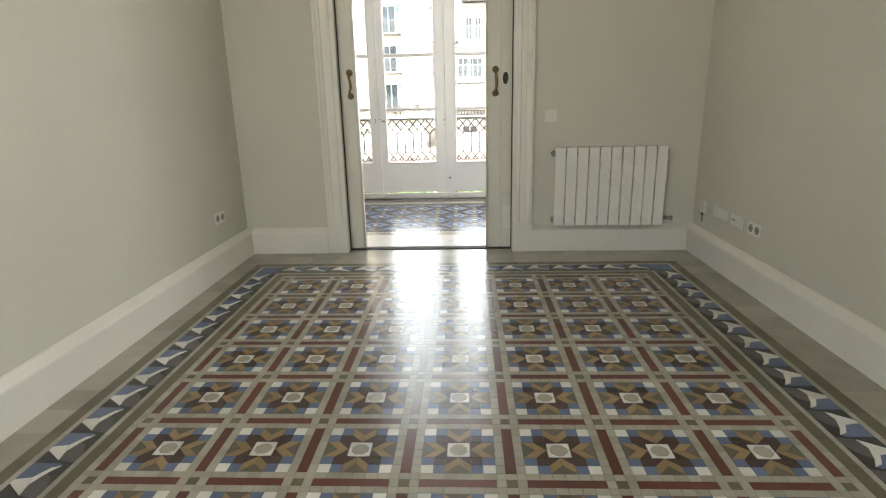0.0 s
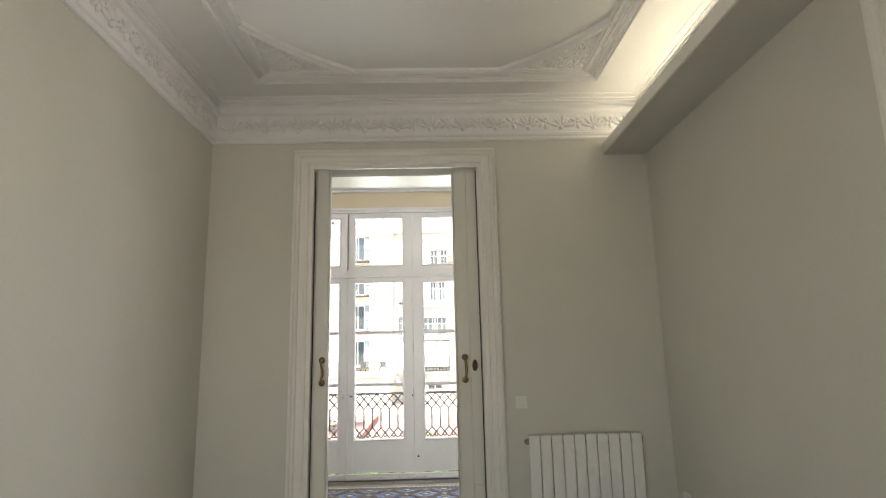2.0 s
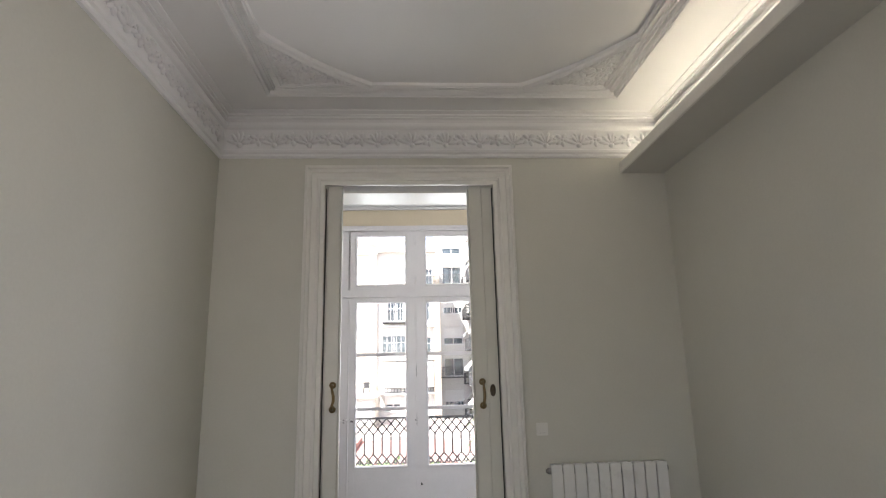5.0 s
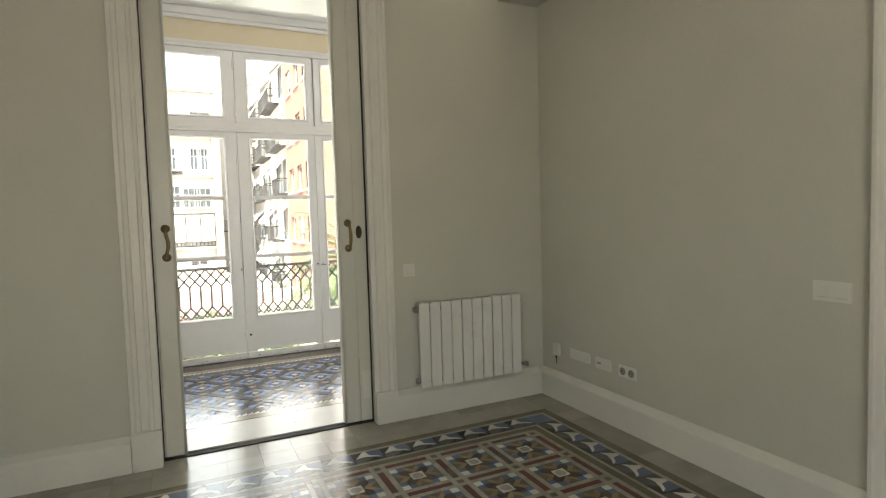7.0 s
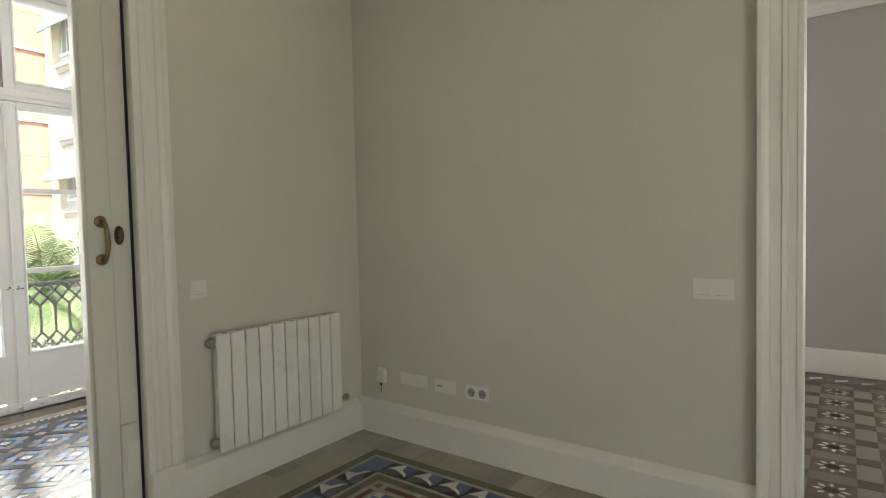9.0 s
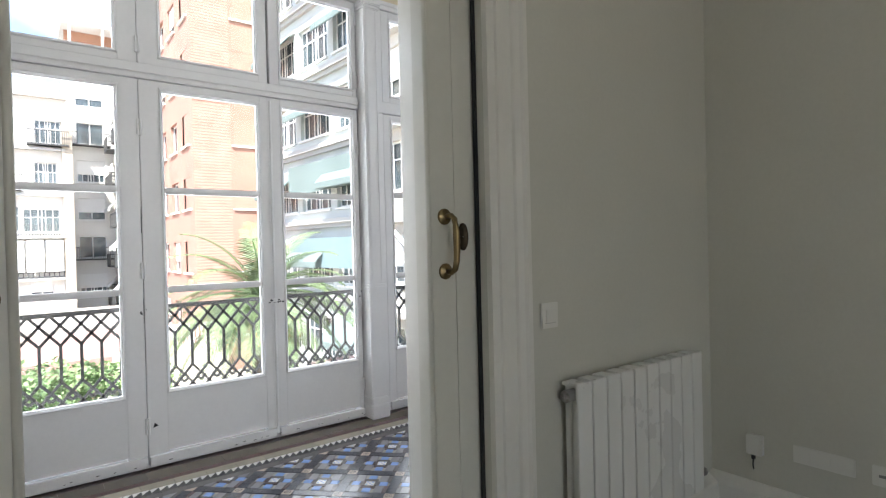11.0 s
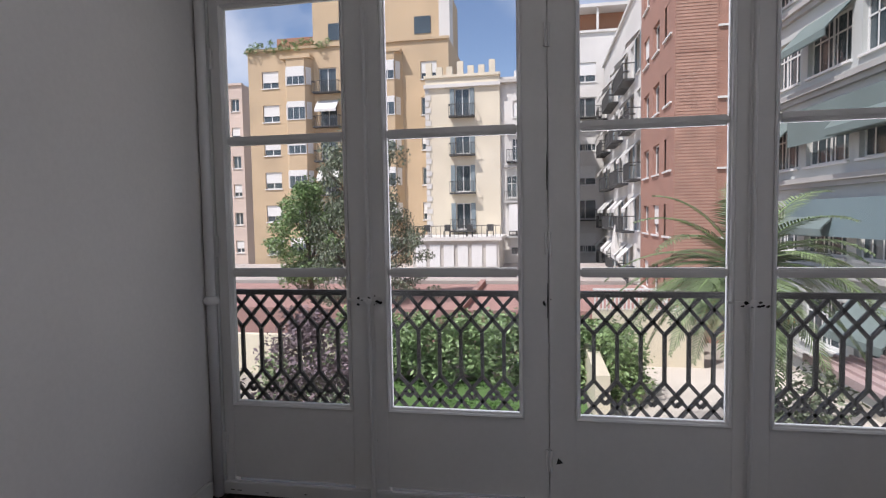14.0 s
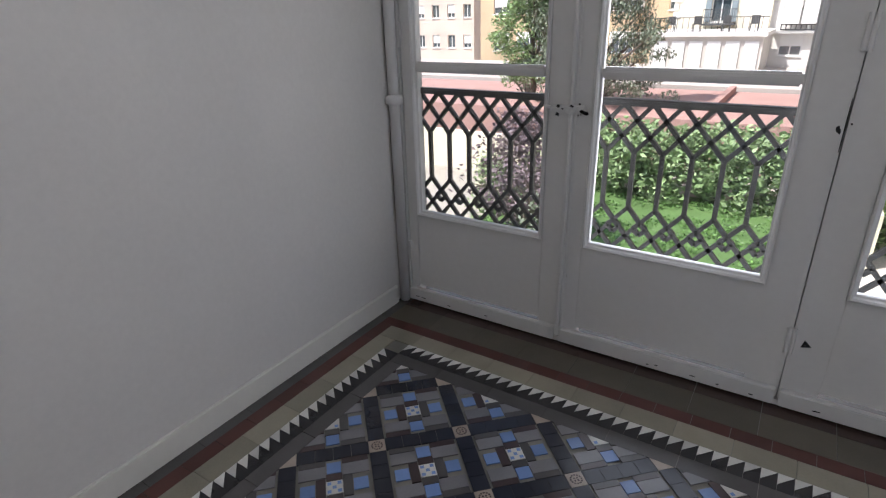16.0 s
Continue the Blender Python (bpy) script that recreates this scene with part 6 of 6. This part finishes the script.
for cx in MX:
    for cy in MY:
        ms.add(rect(SA, SA), (cx, cy), 0, T_UMBER)
        ms.add(rect(SG, SA), (cx + SP / 2, cy), 0, T_WARM)
        ms.add(rect(SA, SG), (cx, cy + SP / 2), 0, T_BAR)
        ms.add(rect(SG, SG), (cx + SP / 2, cy + SP / 2), 0, T_CROSS)
        # inlaid star: eight white petals round a dark heart
        V, F = ms.rest.setdefault(T_WHITE.name, ([], []))
        for k in range(8):
            b0 = len(V)
            for rr, tt in ((0.034, 0), (0.056, -0.2), (0.078, 0), (0.056, 0.2)):
                V.append(Vector((cx + rr * math.cos(tt + k * math.pi / 4), cy + rr * math.sin(tt + k * math.pi / 4), 0.0006)))
            F.append((b0, b0 + 1, b0 + 2, b0 + 3))
        V, F = ms.rest.setdefault(T_BLACK.name, ([], []))
        b0 = len(V)
        for k in range(8):
            V.append(Vector((cx + 0.033 * math.cos(k * math.pi / 4), cy + 0.033 * math.sin(k * math.pi / 4), 0.0006)))
        F.append(tuple(range(b0, b0 + 8)))
SX1 = MX[-1] + SP / 2 + SG / 2
# ribbon borders along both long sides
strip(ms, XR + 0.005, 2.60, YB, 4.2, 24, T_UMBER, "y")
strip(ms, 2.735, MX[0] - SA / 2, YB, 4.2, 24, T_UMBER, "y")
strip(ms, SX1, 5.03, YB, 4.2, 24, T_UMBER, "y")
strip(ms, 5.14, 5.3, YB, 4.2, 24, T_PLUM, "y")
for xa, xb in ((2.60, 2.735), (5.03, 5.14)):
    w, hh = 0.165, xb - xa
    for k in range(28):
        at = ((xa + xb) / 2, YB + w * (k + 0.5))
        for poly, m in (([(-0.5, -0.5), (0.5, -0.5), (0, -0.05)], T_BLACK), ([(-0.5, -0.5), (0, -0.05), (0, 0.4), (-0.5, -0.1)], T_WHITE), ([(0, -0.05), (0.5, -0.5), (0.5, -0.1), (0, 0.4)], T_RED), ([(-0.5, -0.1), (0, 0.4), (0.5, -0.1), (0.5, 0.5), (-0.5, 0.5)], T_BROWN)):
            ms.add([(a * w, b * hh) for a, b in poly], at, math.pi / 2, m)
ms.done()
